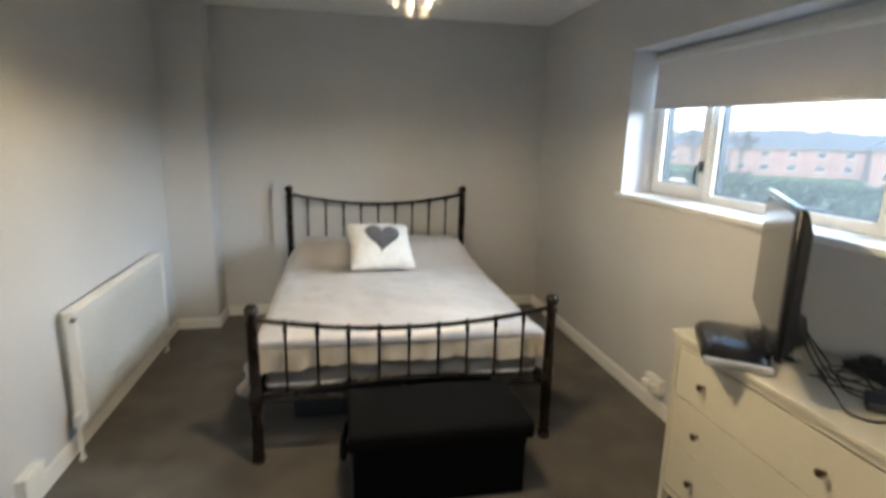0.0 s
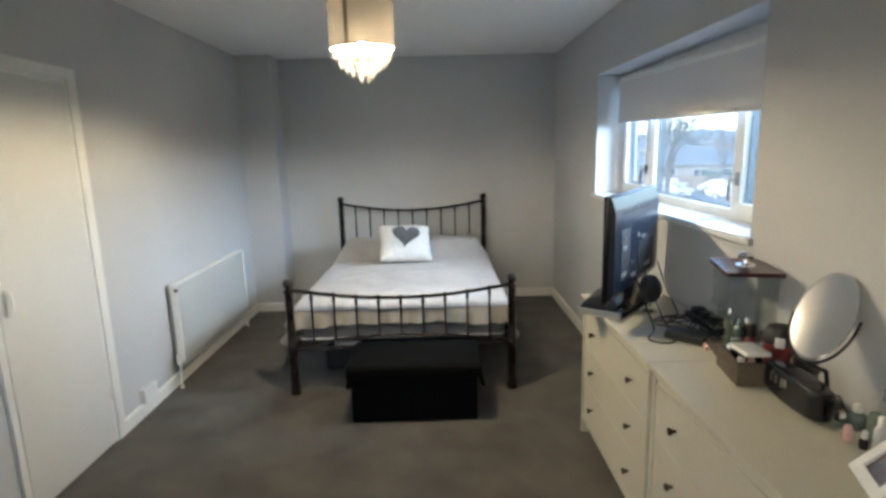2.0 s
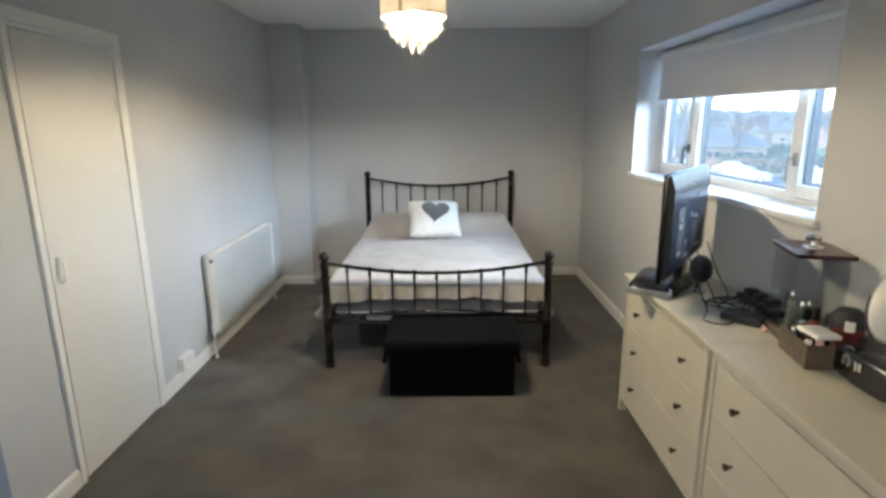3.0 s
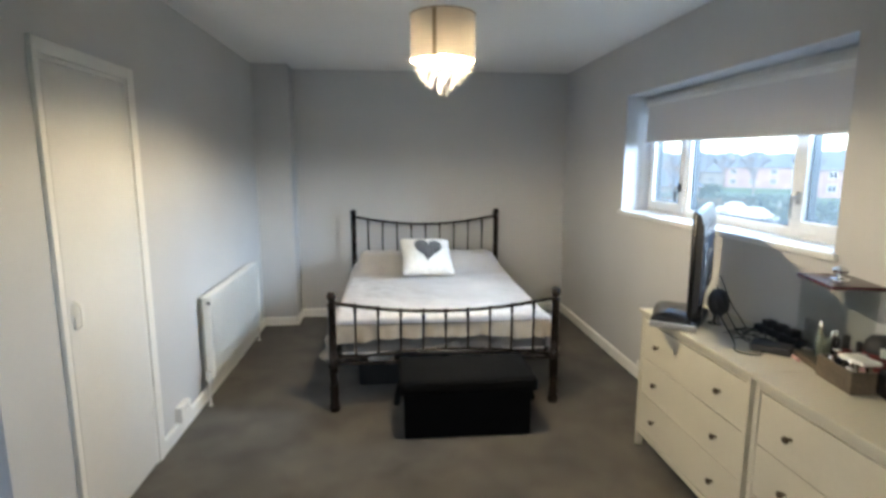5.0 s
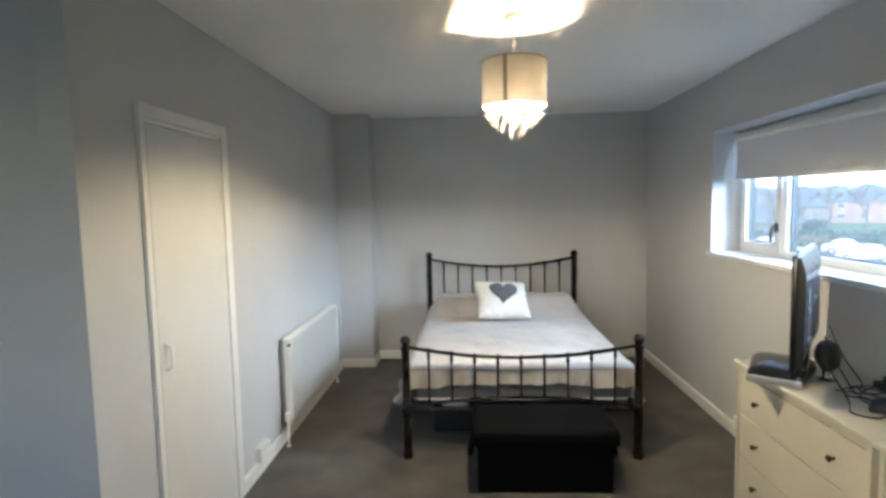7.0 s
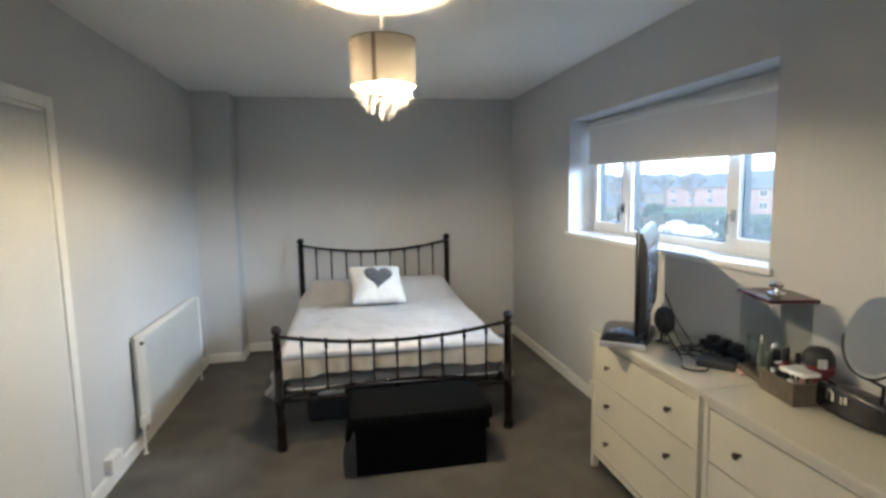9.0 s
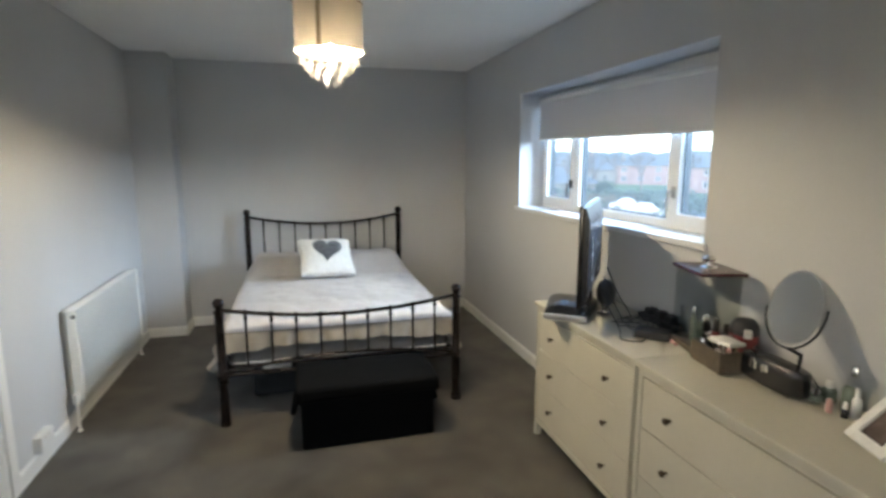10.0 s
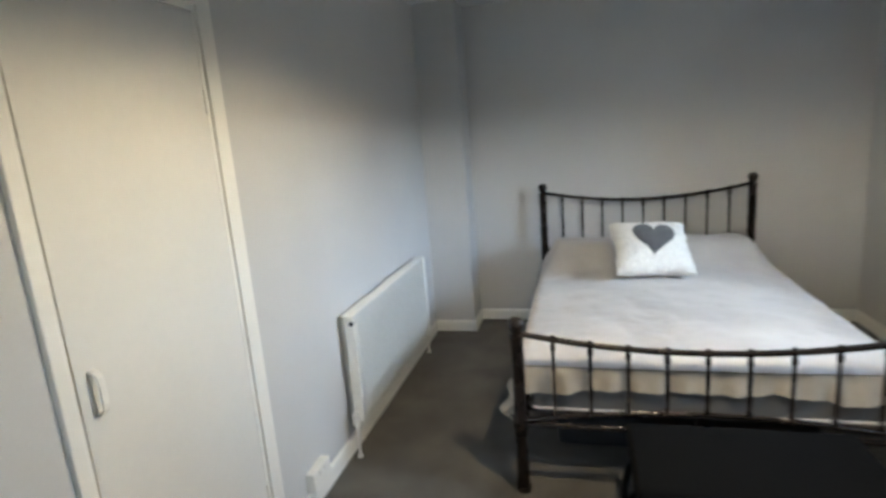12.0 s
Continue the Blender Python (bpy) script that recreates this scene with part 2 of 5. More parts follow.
M_SHADE = thin_material("beige pleated shade fabric", (0.62, 0.54, 0.45), 0.013)
M_BLIND = thin_material("pale grey blind fabric", (0.64, 0.64, 0.66), 0.02)
M_SEAM = thin_material("darker shade seam", (0.30, 0.23, 0.16), 0.010)
M_CRYSTAL = thin_material("clear crystal drop", (0.95, 0.95, 0.95), 0.7, 0.965, 0.12)

M_BULB = bpy.data.materials.new("lit bulb")
M_BULB.use_nodes = True
pb = M_BULB.node_tree.nodes["Principled BSDF"]
pb.inputs["Base Color"].default_value = (0.9, 0.9, 0.9, 1)
pb.inputs["Emission Color"].default_value = (1.0, 0.825, 0.545, 1)
pb.inputs["Emission Strength"].default_value = BULB * 10

M_MIRROR = bpy.data.materials.new("silvered mirror")
M_MIRROR.use_nodes = True
pm = M_MIRROR.node_tree.nodes["Principled BSDF"]
pm.inputs["Base Color"].default_value = (0.93, 0.94, 0.94, 1)
pm.inputs["Metallic"].default_value = 1.0
pm.inputs["Roughness"].default_value = 0.18

# ---- room ----
XR, XREAR, YB, YREAR, CEIL = 2.16, -2.4, 4.80, -1.9, 2.445
WY0, WY1, WZ0, WZ1 = 1.343, 3.378, 1.167, 2.058
LEFT = pose(-0.868, 1.10, 0, 0, 0, 0)


def left_x(y):
    return -0.868


bm = B()
box(bm, XREAR - 0.2, XR + 0.3, YREAR - 0.2, YB + 0.2, -0.2, -0.01)
structure("floor_slab", bm, M_GAP, "bare floor slab under the bedroom carpet")
bm = B()
grid(bm, 60, 90, lambda u, v: Vector((XREAR + (XR - XREAR) * u, YREAR + (YB - YREAR) * v, 0.0015 * noise.noise(Vector((u * 20, v * 30, 0))))))
structure("floor", bm, M_CARPET, "grey brown cut pile carpet with brushed patches", smooth=40)
bm = B()
box(bm, XREAR - 0.2, XR + 0.3, YREAR - 0.2, YB + 0.2, CEIL, CEIL + 0.15)
structure("ceiling", bm, M_CEIL, "plain white painted bedroom ceiling")
bm = B()
box(bm, XREAR - 0.2, XR + 0.3, YB, YB + 0.2, 0, CEIL)
structure("wall_back", bm, M_WALL, "pale grey painted wall behind the bed")
bm = B()
box(bm, XREAR - 0.2, -1.7, YREAR - 0.2, YREAR, 0, CEIL)
box(bm, -0.3, XR + 0.3, YREAR - 0.2, YREAR, 0, CEIL)
box(bm, -1.7, -0.3, YREAR - 0.2, YREAR, 0, 1.0)
box(bm, -1.7, -0.3, YREAR - 0.2, YREAR, 2.1, CEIL)
structure("wall_rear", bm, M_WALL, "pale grey painted rear wall")
bm = B()
box(bm, XREAR - 0.2, XREAR, YREAR, 0.985, 0, CEIL)
structure("wall_entry", bm, M_WALL, "pale grey painted wall by the entry")
bm = B()
box(bm, XREAR, -0.9885, 1.10, 1.18, 0, CEIL)
structure("wall_return", bm, M_WALL, "pale grey painted wall turning the corner by the cupboard")

# window wall, with its opening
bm = B()
box(bm, XR, XR + 0.3, YREAR, WY0, 0, CEIL)
box(bm, XR, XR + 0.3, WY1, YB, 0, CEIL)
box(bm, XR, XR + 0.3, WY0, WY1, 0, WZ0)
box(bm, XR, XR + 0.3, WY0, WY1, WZ1, CEIL)
structure("wall_window", bm, M_WALL, "pale grey painted wall with the window recess")
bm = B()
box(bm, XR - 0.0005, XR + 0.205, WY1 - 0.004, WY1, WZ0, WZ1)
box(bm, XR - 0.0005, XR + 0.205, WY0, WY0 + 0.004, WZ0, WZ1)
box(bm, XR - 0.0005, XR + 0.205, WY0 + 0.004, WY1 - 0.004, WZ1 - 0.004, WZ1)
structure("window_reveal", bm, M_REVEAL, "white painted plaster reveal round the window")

# left wall with the cupboard doorway, in the wall's own frame (x out of the wall, y along it)
D0, D1, DH = 0.362, 1.016, 1.945
bm = B()
box(bm, -0.12, 0, 0, D0 + 0.012, 0, CEIL)
box(bm, -0.12, 0, D1 - 0.012, 3.46, 0, CEIL)
box(bm, -0.12, 0, D0 + 0.012, D1 - 0.012, DH - 0.012, CEIL)
bm.transform(LEFT)
structure("wall_left", bm, M_WALL, "pale grey painted wall with cupboard doorway and radiator")
bm = B()
box(bm, left_x(4.515) - 0.15, -0.552, 4.515, YB, 0, CEIL)
structure("wall_boxing", bm, M_WALL, "pale grey boxed-in corner beside the bed")
bm = B()
box(bm, -0.6, -0.58, 0.02, 1.4, 0, CEIL)
bm.transform(LEFT)
structure("cupboard_back", bm, M_WALL, "plain back of the built-in cupboard")


def skirting(name, p0, p1, out, label, h=0.085, t=0.016):
    """A skirting board from p0 to p1, standing off the wall towards out, with a rounded top."""
    p0, p1, out = Vector((*p0, 0)), Vector((*p1, 0)), Vector((*out, 0))
    prof = [(0, 0.001), (t, 0.001), (t, h - 0.02), (t * 0.85, h - 0.01), (t * 0.5, h - 0.002), (0, h)]
    bm = B()
    rings = [[bm.verts.new(p + out * a + Vector((0, 0, z))) for a, z in prof] for p in (p0, p1)]
    for i in range(len(prof) - 1):
        bm.faces.new((rings[0][i], rings[0][i + 1], rings[1][i + 1], rings[1][i]))
    bm.faces.new(rings[0][::-1])
    bm.faces.new(rings[1])
    bmesh.ops.recalc_face_normals(bm, faces=bm.faces[:])
    structure(name, bm, M_TRIM, label)


skirting("baseboard_window_wall", (XR, YREAR), (XR, YB), (-1, 0), "white gloss skirting board along the window wall")
skirting("baseboard_back", (-0.552, YB), (XR - 0.016, YB), (0, -1), "white gloss skirting board behind the bed")
skirting("baseboard_boxing_side", (-0.552, 4.499), (-0.552, YB - 0.016), (1, 0), "white gloss skirting board on the boxed corner")
skirting("baseboard_boxing_front", (left_x(4.515) + 0.016, 4.515), (-0.536, 4.515), (0, -1), "white gloss skirting board on the boxed corner")
a, b2 = LEFT @ Vector((0, D1 + 0.062, 0)), LEFT @ Vector((0, 3.44, 0))
o = LEFT.to_3x3() @ Vector((1, 0, 0))
skirting("baseboard_left", a[:2], b2[:2], o[:2], "white gloss skirting board under the radiator")
a, b2 = LEFT @ Vector((0, 0.0, 0)), LEFT @ Vector((0, D0 - 0.032, 0))
skirting("baseboard_cupboard", a[:2], b2[:2], o[:2], "white gloss skirting board beside the cupboard door")
skirting("baseboard_return", (XREAR, 1.10), (-0.870, 1.10), (0, -1), "white gloss skirting board round the wall corner")

# cupboard door
door = thing("door_1", "flush white painted cupboard door in a white frame, shut", "door", LEFT)
door["kind"] = "structure"
bm = B()
for y0, y1, z0, z1 in ((D0 - 0.03, D0 + 0.004, 0.001, DH + 0.055), (D1 - 0.004, D1 + 0.06, 0.001, DH + 0.055), (D0 + 0.004, D1 - 0.004, DH, DH + 0.055)):
    box(bm, -0.001, 0.018, y0, y1, z0, z1, 0.003)
box(bm, -0.10, 0.006, D0, D0 + 0.018, 0, DH)
box(bm, -0.10, 0.006, D1 - 0.018, D1, 0, DH)
box(bm, -0.10, 0.006, D0 + 0.018, D1 - 0.018, DH - 0.018, DH)
part("door_frame", bm, M_TRIM, door, local=True)
bm = B()
box(bm, -0.03, 0.008, D0 + 0.022, D1 - 0.022, 0.008, DH - 0.024, 0.002)
part("door_leaf", bm, M_DOOR, door, local=True)
bm = B()
prof = [(0.008, 0.915), (0.022, 0.917), (0.033, 0.928), (0.036, 0.945), (0.036, 0.995), (0.033, 1.010), (0.022, 1.021), (0.008, 1.023)]
for (xa, za), (xb, zb) in zip(prof, prof[1:]):
    mid = Vector(((xa + xb) / 2, 0.424, (za + zb) / 2))
    ln = math.hypot(xb - xa, zb - za)
    box(bm, -0.0022, 0.0022, -0.0085, 0.0085, -ln / 2 - 0.001, ln / 2 + 0.001, m=Matrix.Translation(mid) @ Matrix.Rotation(math.atan2(xb - xa, zb - za), 4, "Y"))
part("door_handle", bm, M_WHITEPL, door, "white moulded pull handle", local=True, smooth=40)
bm = B()
for z in (0.25, 1.62):
    frustum(bm, (0.011, D1 - 0.022, z), (0.011, D1 - 0.022, z + 0.075), 0.006, seg=10)
part("hinge", bm, M_TRIM, door, "painted butt hinges", local=True)

# ---- radiator ----
rad = thing("radiator", "white enamelled double panel radiator on the wall", "radiator", LEFT)
R0, R1 = 1.70, 2.935
for nm, x0 in (("back_panel", 0.022), ("front_panel", 0.078)):
    bm = B()

    def face(u, v, x0=x0):
        y = R0 + (R1 - R0) * u
        z = 0.15 + 0.555 * v
        e = min(u, 1 - u) * 30
        w = min(v, 1 - v) * 14
        dome = 0.010 * min(1, e) * min(1, w)
        return Vector((x0 + dome + (0.0012 * math.sin(2 * math.pi * (y - R0) / 0.0335) if min(e, w) > 1 else 0), y, z))
    grid(bm, 200, 24, face)
    bmesh.ops.solidify(bm, geom=bm.faces[:], thickness=0.012)
    part(nm, bm, M_RAD, rad, local=True, smooth=45)
bm = B()
box(bm, 0.024, 0.088, R0 + 0.002, R1 - 0.002, 0.707, 0.713, 0.001)
for k in range(52):
    y = R0 + 0.02 + k * 0.0238
    box(bm, 0.03, 0.08, y, y + 0.003, 0.7095, 0.7145)
part("top_grille", bm, M_RAD, rad, local=True)
for ya, yb in ((R0 - 0.004, R0 + 0.001), (R1 - 0.001, R1 + 0.004)):
    bm = B()
    box(bm, 0.040, 0.090, ya, yb, 0.18, 0.702, 0.002)
    part("side_panel", bm, M_RAD, rad, local=True)
bm = B()
frustum(bm, (0.078, R0 - 0.012, 0.678), (0.078, R0 + 0.01, 0.678), 0.011, seg=12)
part("bleed_plug", bm, M_BLACKMATT, rad, "dark bleed valve plug", local=True, smooth=40)
bm = B()
frustum(bm, (0.06, R0 - 0.03, 0.175), (0.06, R0 + 0.02, 0.175), 0.012, seg=12)
lathe(bm, [(0.014, 0.0), (0.019, 0.005), (0.02, 0.05), (0.016, 0.062), (0.0, 0.064)], (0.06, R0 - 0.03, 0.17))
part("valve", bm, M_WHITEPL, rad, "white lockshield valve", local=True, smooth=40)
for yy in (R0 - 0.03, R1 + 0.03):
    bm = B()
    tube(bm, [(0.06, yy, 0.18), (0.06, yy, 0.08), (0.058, yy - 0.002, 0.0)], 0.008, 10)
    lathe(bm, [(0.014, 0.0), (0.013, 0.012), (0.009, 0.014)], (0.058, yy, 0.002))
    part("pipe", bm, M_TRIM, rad, "white painted pipe", local=True, smooth=40)
bm = B()
frustum(bm, (0.06, R1 - 0.02, 0.175), (0.06, R1 + 0.03, 0.175), 0.012, seg=12)
lathe(bm, [(0.014, 0.0), (0.017, 0.01), (0.015, 0.04), (0.0, 0.042)], (0.06, R1 + 0.03, 0.17))
part("valve", bm, M_WHITEPL, rad, local=True, smooth=40)


def socket(m, label, plugs=1):
    s = thing("wall_socket", label, "socket", m)
    bm = B()
    box(bm, 0, 0.036, -0.073, 0.073, 0, 0.086, 0.004)
    part("back_box", bm, M_WHITEPL, s, local=True)
    bm = B()
    box(bm, 0.036, 0.041, -0.073, 0.073, 0, 0.086, 0.002)
    for y in (-0.02, 0.02):
        box(bm, 0.041, 0.045, y - 0.006, y + 0.006, 0.06, 0.076, 0.001)
    part("faceplate", bm, M_WHITEPL, s, local=True)
    for k in range(plugs):
        bm = B()
        y = -0.036 + 0.072 * k
        box(bm, 0.041, 0.075, y - 0.022, y + 0.022, 0.008, 0.055, 0.005)
        part("plug", bm, M_WHITEPL, s, "white moulded plug", local=True)
    return s


socket(LEFT @ pose(0, 1.33, 0.092), "white double wall socket above the skirting board", 0)
socket(pose(XR, 2.78, 0.13, 0, 0, 180), "white double wall socket with plugs beside the dresser", 2)

# ---- window ----
win = thing("window_1", "white plastic three-light window, shut, above the sill", "window", pose(XR, WY0, WZ0))
win["kind"] = "structure"
FX0, FX1 = XR + 0.205, XR + 0.265
FZ0, FZ1 = WZ0 + 0.03, WZ1 - 0.004
bm = B()
for y0, y1 in ((WY0, WY0 + 0.035), (1.835, 1.875), (2.81, 2.85), (WY1 - 0.035, WY1)):
    box(bm, FX0, FX1, y0 + 0.0005, y1 - 0.0005, FZ0, FZ1, 0.003)
box(bm, FX0 + 0.001, FX1, WY0 + 0.03, WY1 - 0.03, FZ0, FZ0 + 0.045, 0.003)
box(bm, FX0 + 0.001, FX1, WY0 + 0.03, WY1 - 0.03, FZ1 - 0.045, FZ1, 0.003)
part("window_frame", bm, M_UPVC, win)
for y0, y1 in ((WY0 + 0.037, 1.833), (2.852, WY1 - 0.037)):
    bm = B()
    ring_frame(bm, "x", FX0 - 0.014, FX1 - 0.012, y0, y1, FZ0 + 0.022, FZ1 - 0.02, 0.06, 0.004)
    sash = part("sash", bm, M_UPVC, win)
    bm = B()
    ring_frame(bm, "x", FX0 + 0.013, FX1 - 0.0115, y0 + 0.0605, y1 - 0.0605, FZ0 + 0.0825, FZ1 - 0.0805, 0.007)
    part("gasket", bm, M_BLACKMATT, sash, "black rubber seal")
    bm = B()
    box(bm, FX0 + 0.008, FX0 + 0.012, y0 + 0.055, y1 - 0.055, FZ0 + 0.078, FZ1 - 0.076)
    p = part("pane", bm, M_GLASS, sash)
    p.visible_shadow = False
bm = B()
ring_frame(bm, "x", FX0 + 0.0275, FX1 + 0.001, 1.8755, 2.8095, FZ0 + 0.0455, FZ1 - 0.0455, 0.008)
part("gasket", bm, M_BLACKMATT, win, "black rubber seal")
bm = B()
box(bm, FX0 + 0.022, FX0 + 0.027, 1.872, 2.812, FZ0 + 0.04, FZ1 - 0.04)
p = part("pane", bm, M_GLASS, win)
p.visible_shadow = False
for y in (1.80, 2.885):
    bm = B()
    box(bm, FX0 - 0.026, FX0 - 0.013, y - 0.013, y + 0.013, 1.36, 1.42, 0.003)
    tube(bm, [(FX0 - 0.024, y, 1.395), (FX0 - 0.05, y, 1.39), (FX0 - 0.054, y, 1.36), (FX0 - 0.052, y + 0.003, 1.29)], 0.0075, 8)
    part("window_handle", bm, M_SILVER if y < 2 else M_BLACKMATT, win, "window lever handle", smooth=40)
bm = B()
box(bm, XR - 0.02, FX0 + 0.0, WY0 + 0.0045, WY1 - 0.0045, WZ0 + 0.001, WZ0 + 0.03, 0.0)
box(bm, XR - 0.022, XR - 0.001, WY0 - 0.022, WY1 + 0.042, WZ0 + 0.001, WZ0 + 0.0305, 0.006)
structure("window_sill", bm, M_UPVC, "white painted window board with a rounded nose")

BLM = Matrix.Translation((XR + 0.15, 3.33, 1.72)) @ Matrix.Rotation(radians(0.85), 4, "X") @ Matrix.Translation((-XR - 0.15, -3.33, -1.72))
blind = thing("roller_blind", "pale grey roller blind, half lowered in the window recess", "blind", BLM)
BX = XR + 0.155
bm = B()
frustum(bm, (BX + 0.008, 1.40, 1.992), (BX + 0.008, 3.33, 1.992), 0.027, seg=20)
part("roller", bm, M_UPVC, blind, "white fabric-wrapped roller", local=True, smooth=40)
bm = B()
box(bm, BX - 0.0145, BX - 0.0115, 1.405, 3.325, 1.727, 1.998)
part("fabric", bm, M_BLIND, blind, local=True, smooth=40)
bm = B()
box(bm, BX - 0.021, BX - 0.006, 1.405, 3.325, 1.708, 1.728, 0.004)
part("bottom_bar", bm, M_BLIND, blind, local=True)
for y0, y1 in ((1.366, 1.397), (3.331, 3.354)):
    bm = B()
    box(bm, BX - 0.016, BX + 0.04, y0, y1, 1.965, 2.030, 0.002)
    part("bracket", bm, M_UPVC, blind, "white plastic bracket", local=True)
# unseen strip, added to block daylight leaking over the roller
bm = B()
box(bm, BX - 0.008, FX0 - 0.001, 1.398, 3.329, 2.014, 2.0285, 0.001)
part("light_stop", bm, M_UPVC, blind, local=True)
bm = B()
for dx in (0, 0.016):
    tube(bm, [(BX - 0.02 + dx, 3.342, 1.97), (BX - 0.022 + dx, 3.343, 1.5), (BX - 0.02 + dx, 3.342, 1.24)], 0.0018, 6)
part("chain", bm, M_UPVC, blind, "white bead pull chain", local=True)

wl = new("window_skylight", bpy.data.lights.new("window_skylight", "AREA"))
wl.data.shape = "RECTANGLE"
wl.data.size, wl.data.size_y = 2.3, 2.4
wl.data.energy = WINDOW_LIGHT
wl.data.color = (0.61, 0.79, 1.0)
wl.matrix_world = look((5.0, 1.42, 2.85), (2.3, 2.0, 1.7))

rl = new("rear_window_skylight", bpy.data.lights.new("rear_window_skylight", "AREA"))
rl.data.shape = "RECTANGLE"
rl.data.size, rl.data.size_y = 1.4, 1.1
rl.data.energy = REAR_LIGHT
rl.data.color = (0.62, 0.79, 1.0)
rl.matrix_world = look((-1.0, YREAR - 0.1, 1.55), (-0.6, 2.0, 1.3))

# ---- ceiling lamp ----
LX, LY = 0.630, 1.985
lamp = thing("pendant_lamp", "round beige fabric pendant lamp with hanging crystal drops, lit", "lamp", pose(LX, LY, CEIL))
bm = B()
lathe(bm, [(0.05, 0.0), (0.05, -0.012), (0.035, -0.026), (0.008, -0.034), (0.0, -0.034)], (LX, LY, CEIL - 0.0005))
bmesh.ops.recalc_face_normals(bm, faces=bm.faces[:])
part("ceiling_rose", bm, M_WHITEPL, lamp, smooth=40)
bm = B()
frustum(bm, (LX, LY, CEIL - 0.03), (LX, LY, 2.24), 0.0035, seg=8)
part("cord", bm, M_WHITEPL, lamp, smooth=40)
bm = B()
frustum(bm, (LX, LY, 2.17), (LX, LY, 2.25), 0.02, seg=16)
part("bulb_holder", bm, M_WHITEPL, lamp, smooth=40)
bm = B()
SHR, SH0, SH1 = 0.151, 2.032, 2.236
grid(bm, 72, 6, lambda u, v: Vector((LX + (SHR + 0.0006 * math.sin(u * 2 * math.pi * 36)) * math.cos(2 * math.pi * u), LY + (SHR + 0.0006 * math.sin(u * 2 * math.pi * 36)) * math.sin(2 * math.pi * u), SH0 + (SH1 - SH0) * v)), close_u=True)
part("shade", bm, M_SHADE, lamp, smooth=60)
bm = B()
grid(bm, 3, 4, lambda u, v: Vector((LX + (SHR + 0.0015) * math.cos(math.radians(247 + 7 * u)), LY + (SHR + 0.0015) * math.sin(math.radians(247 + 7 * u)), SH0 + (SH1 - SH0) * v)))
part("shade_seam", bm, M_SEAM, lamp, smooth=60)
for z in (SH0, SH1):
    bm = B()
    tube(bm, [(LX + SHR * math.cos(a), LY + SHR * math.sin(a), z) for a in [2 * math.pi * i / 48 for i in range(48)]], 0.003, 6, close=True)
    part("shade_ring", bm, M_SEAM, lamp, smooth=60)
bm = B()
for k in range(3):
    a = 2 * math.pi * k / 3
    tube(bm, [(LX + 0.02 * math.cos(a), LY + 0.02 * math.sin(a), 2.235), (LX + SHR * math.cos(a), LY + SHR * math.sin(a), SH1)], 0.0018, 6)
part("shade_carrier", bm, M_CHROME, lamp)
bm = B()
bmesh.ops.create_uvsphere(bm, u_segments=16, v_segments=10, radius=0.024, matrix=Matrix.Translation((LX, LY, 2.071)))
neck = B()
lathe(neck, [(0.0235, 0.006), (0.019, 0.024), (0.015, 0.04), (0.014, 0.105)], (LX, LY, 2.071))
bmesh.ops.recalc_face_normals(neck, faces=neck.faces[:])
part("bulb_neck", neck, M_WHITEPL, lamp, smooth=60)
part("bulb", bm, M_BULB, lamp, "glowing warm light bulb", smooth=60)


def crystal(length, w):
    bm = B()
    lathe(bm, [(0, 0), (w * 0.22, -0.04 * length), (w * 0.28, -0.3 * length), (w * 0.95, -0.42 * length), (w, -0.86 * length), (w * 0.7, -0.97 * length), (0, -length)], (0, 0, 0), 6)
    bmesh.ops.recalc_face_normals(bm, faces=bm.faces[:])
    return bm


tiers = [(0.128, 14, 2.034, 0.05), (0.104, 11, 2.012, 0.06), (0.078, 8, 1.988, 0.062), (0.052, 5, 1.962, 0.058), (0.022, 3, 1.944, 0.060)]
first = {}
for ti, (r, n, z, ln) in enumerate(tiers):
    for k in range(n):
        a = 2 * math.pi * (k + 0.5 * (ti % 2)) / n
        m = Matrix.Translation((LX + r * math.cos(a) - LX, LY + r * math.sin(a) - LY, z - CEIL - random.uniform(0, 0.012)))
        if ti not in first:
            ob = part("crystal_drop", crystal(ln, 0.0085), M_CRYSTAL, lamp, local=True)
            first[ti] = ob.data
        else:
            ob = new("crystal_drop", first[ti])
            ob.parent = lamp
        ob.matrix_basis = m
    bm = B()
    tube(bm, [(LX + r * math.cos(a), LY + r * math.sin(a), z + 0.002) for a in [2 * math.pi * i / 24 for i in range(24)]], 0.0015, 4, close=True)
    part("crystal_ring", bm, M_CHROME, lamp)

# ---- bed ----
BX0, BX1, BF, BH = 0.0, 1.42, 2.63, 4.672
bed = thing("bed", "double bed frame of dark bronze metal with curved slatted ends", "bed", pose(0.71, 3.67, 0))


def bed_post(x, y, h):
    bm = B()
    s = h - 0.075
    lathe(bm, [(0.032, 0.001), (0.032, 0.03), (0.027, 0.045), (0.026, 0.28), (0.031, 0.29), (0.031, 0.33), (0.026, 0.34), (0.026, s - 0.02), (0.031, s - 0.012), (0.031, s), (0.02, s + 0.006),
               (0.019, s + 0.012), (0.027, s + 0.022), (0.033, s + 0.042), (0.030, s + 0.06), (0.018, s + 0.072), (0.0, s + 0.075)], (x, y, 0), 24)
    part("post", bm, M_IRON, bed, smooth=50)


for x in (BX0, BX1):
    bed_post(x, BF, 0.775)
    bed_post(x, BH, 1.108)


def arc(x0, x1, z_end, z_mid, n=28):
    return [(x0 + (x1 - x0) * i / n, z_end + (z_mid - z_end) * (1 - (2 * i / n - 1) ** 2)) for i in range(n + 1)]


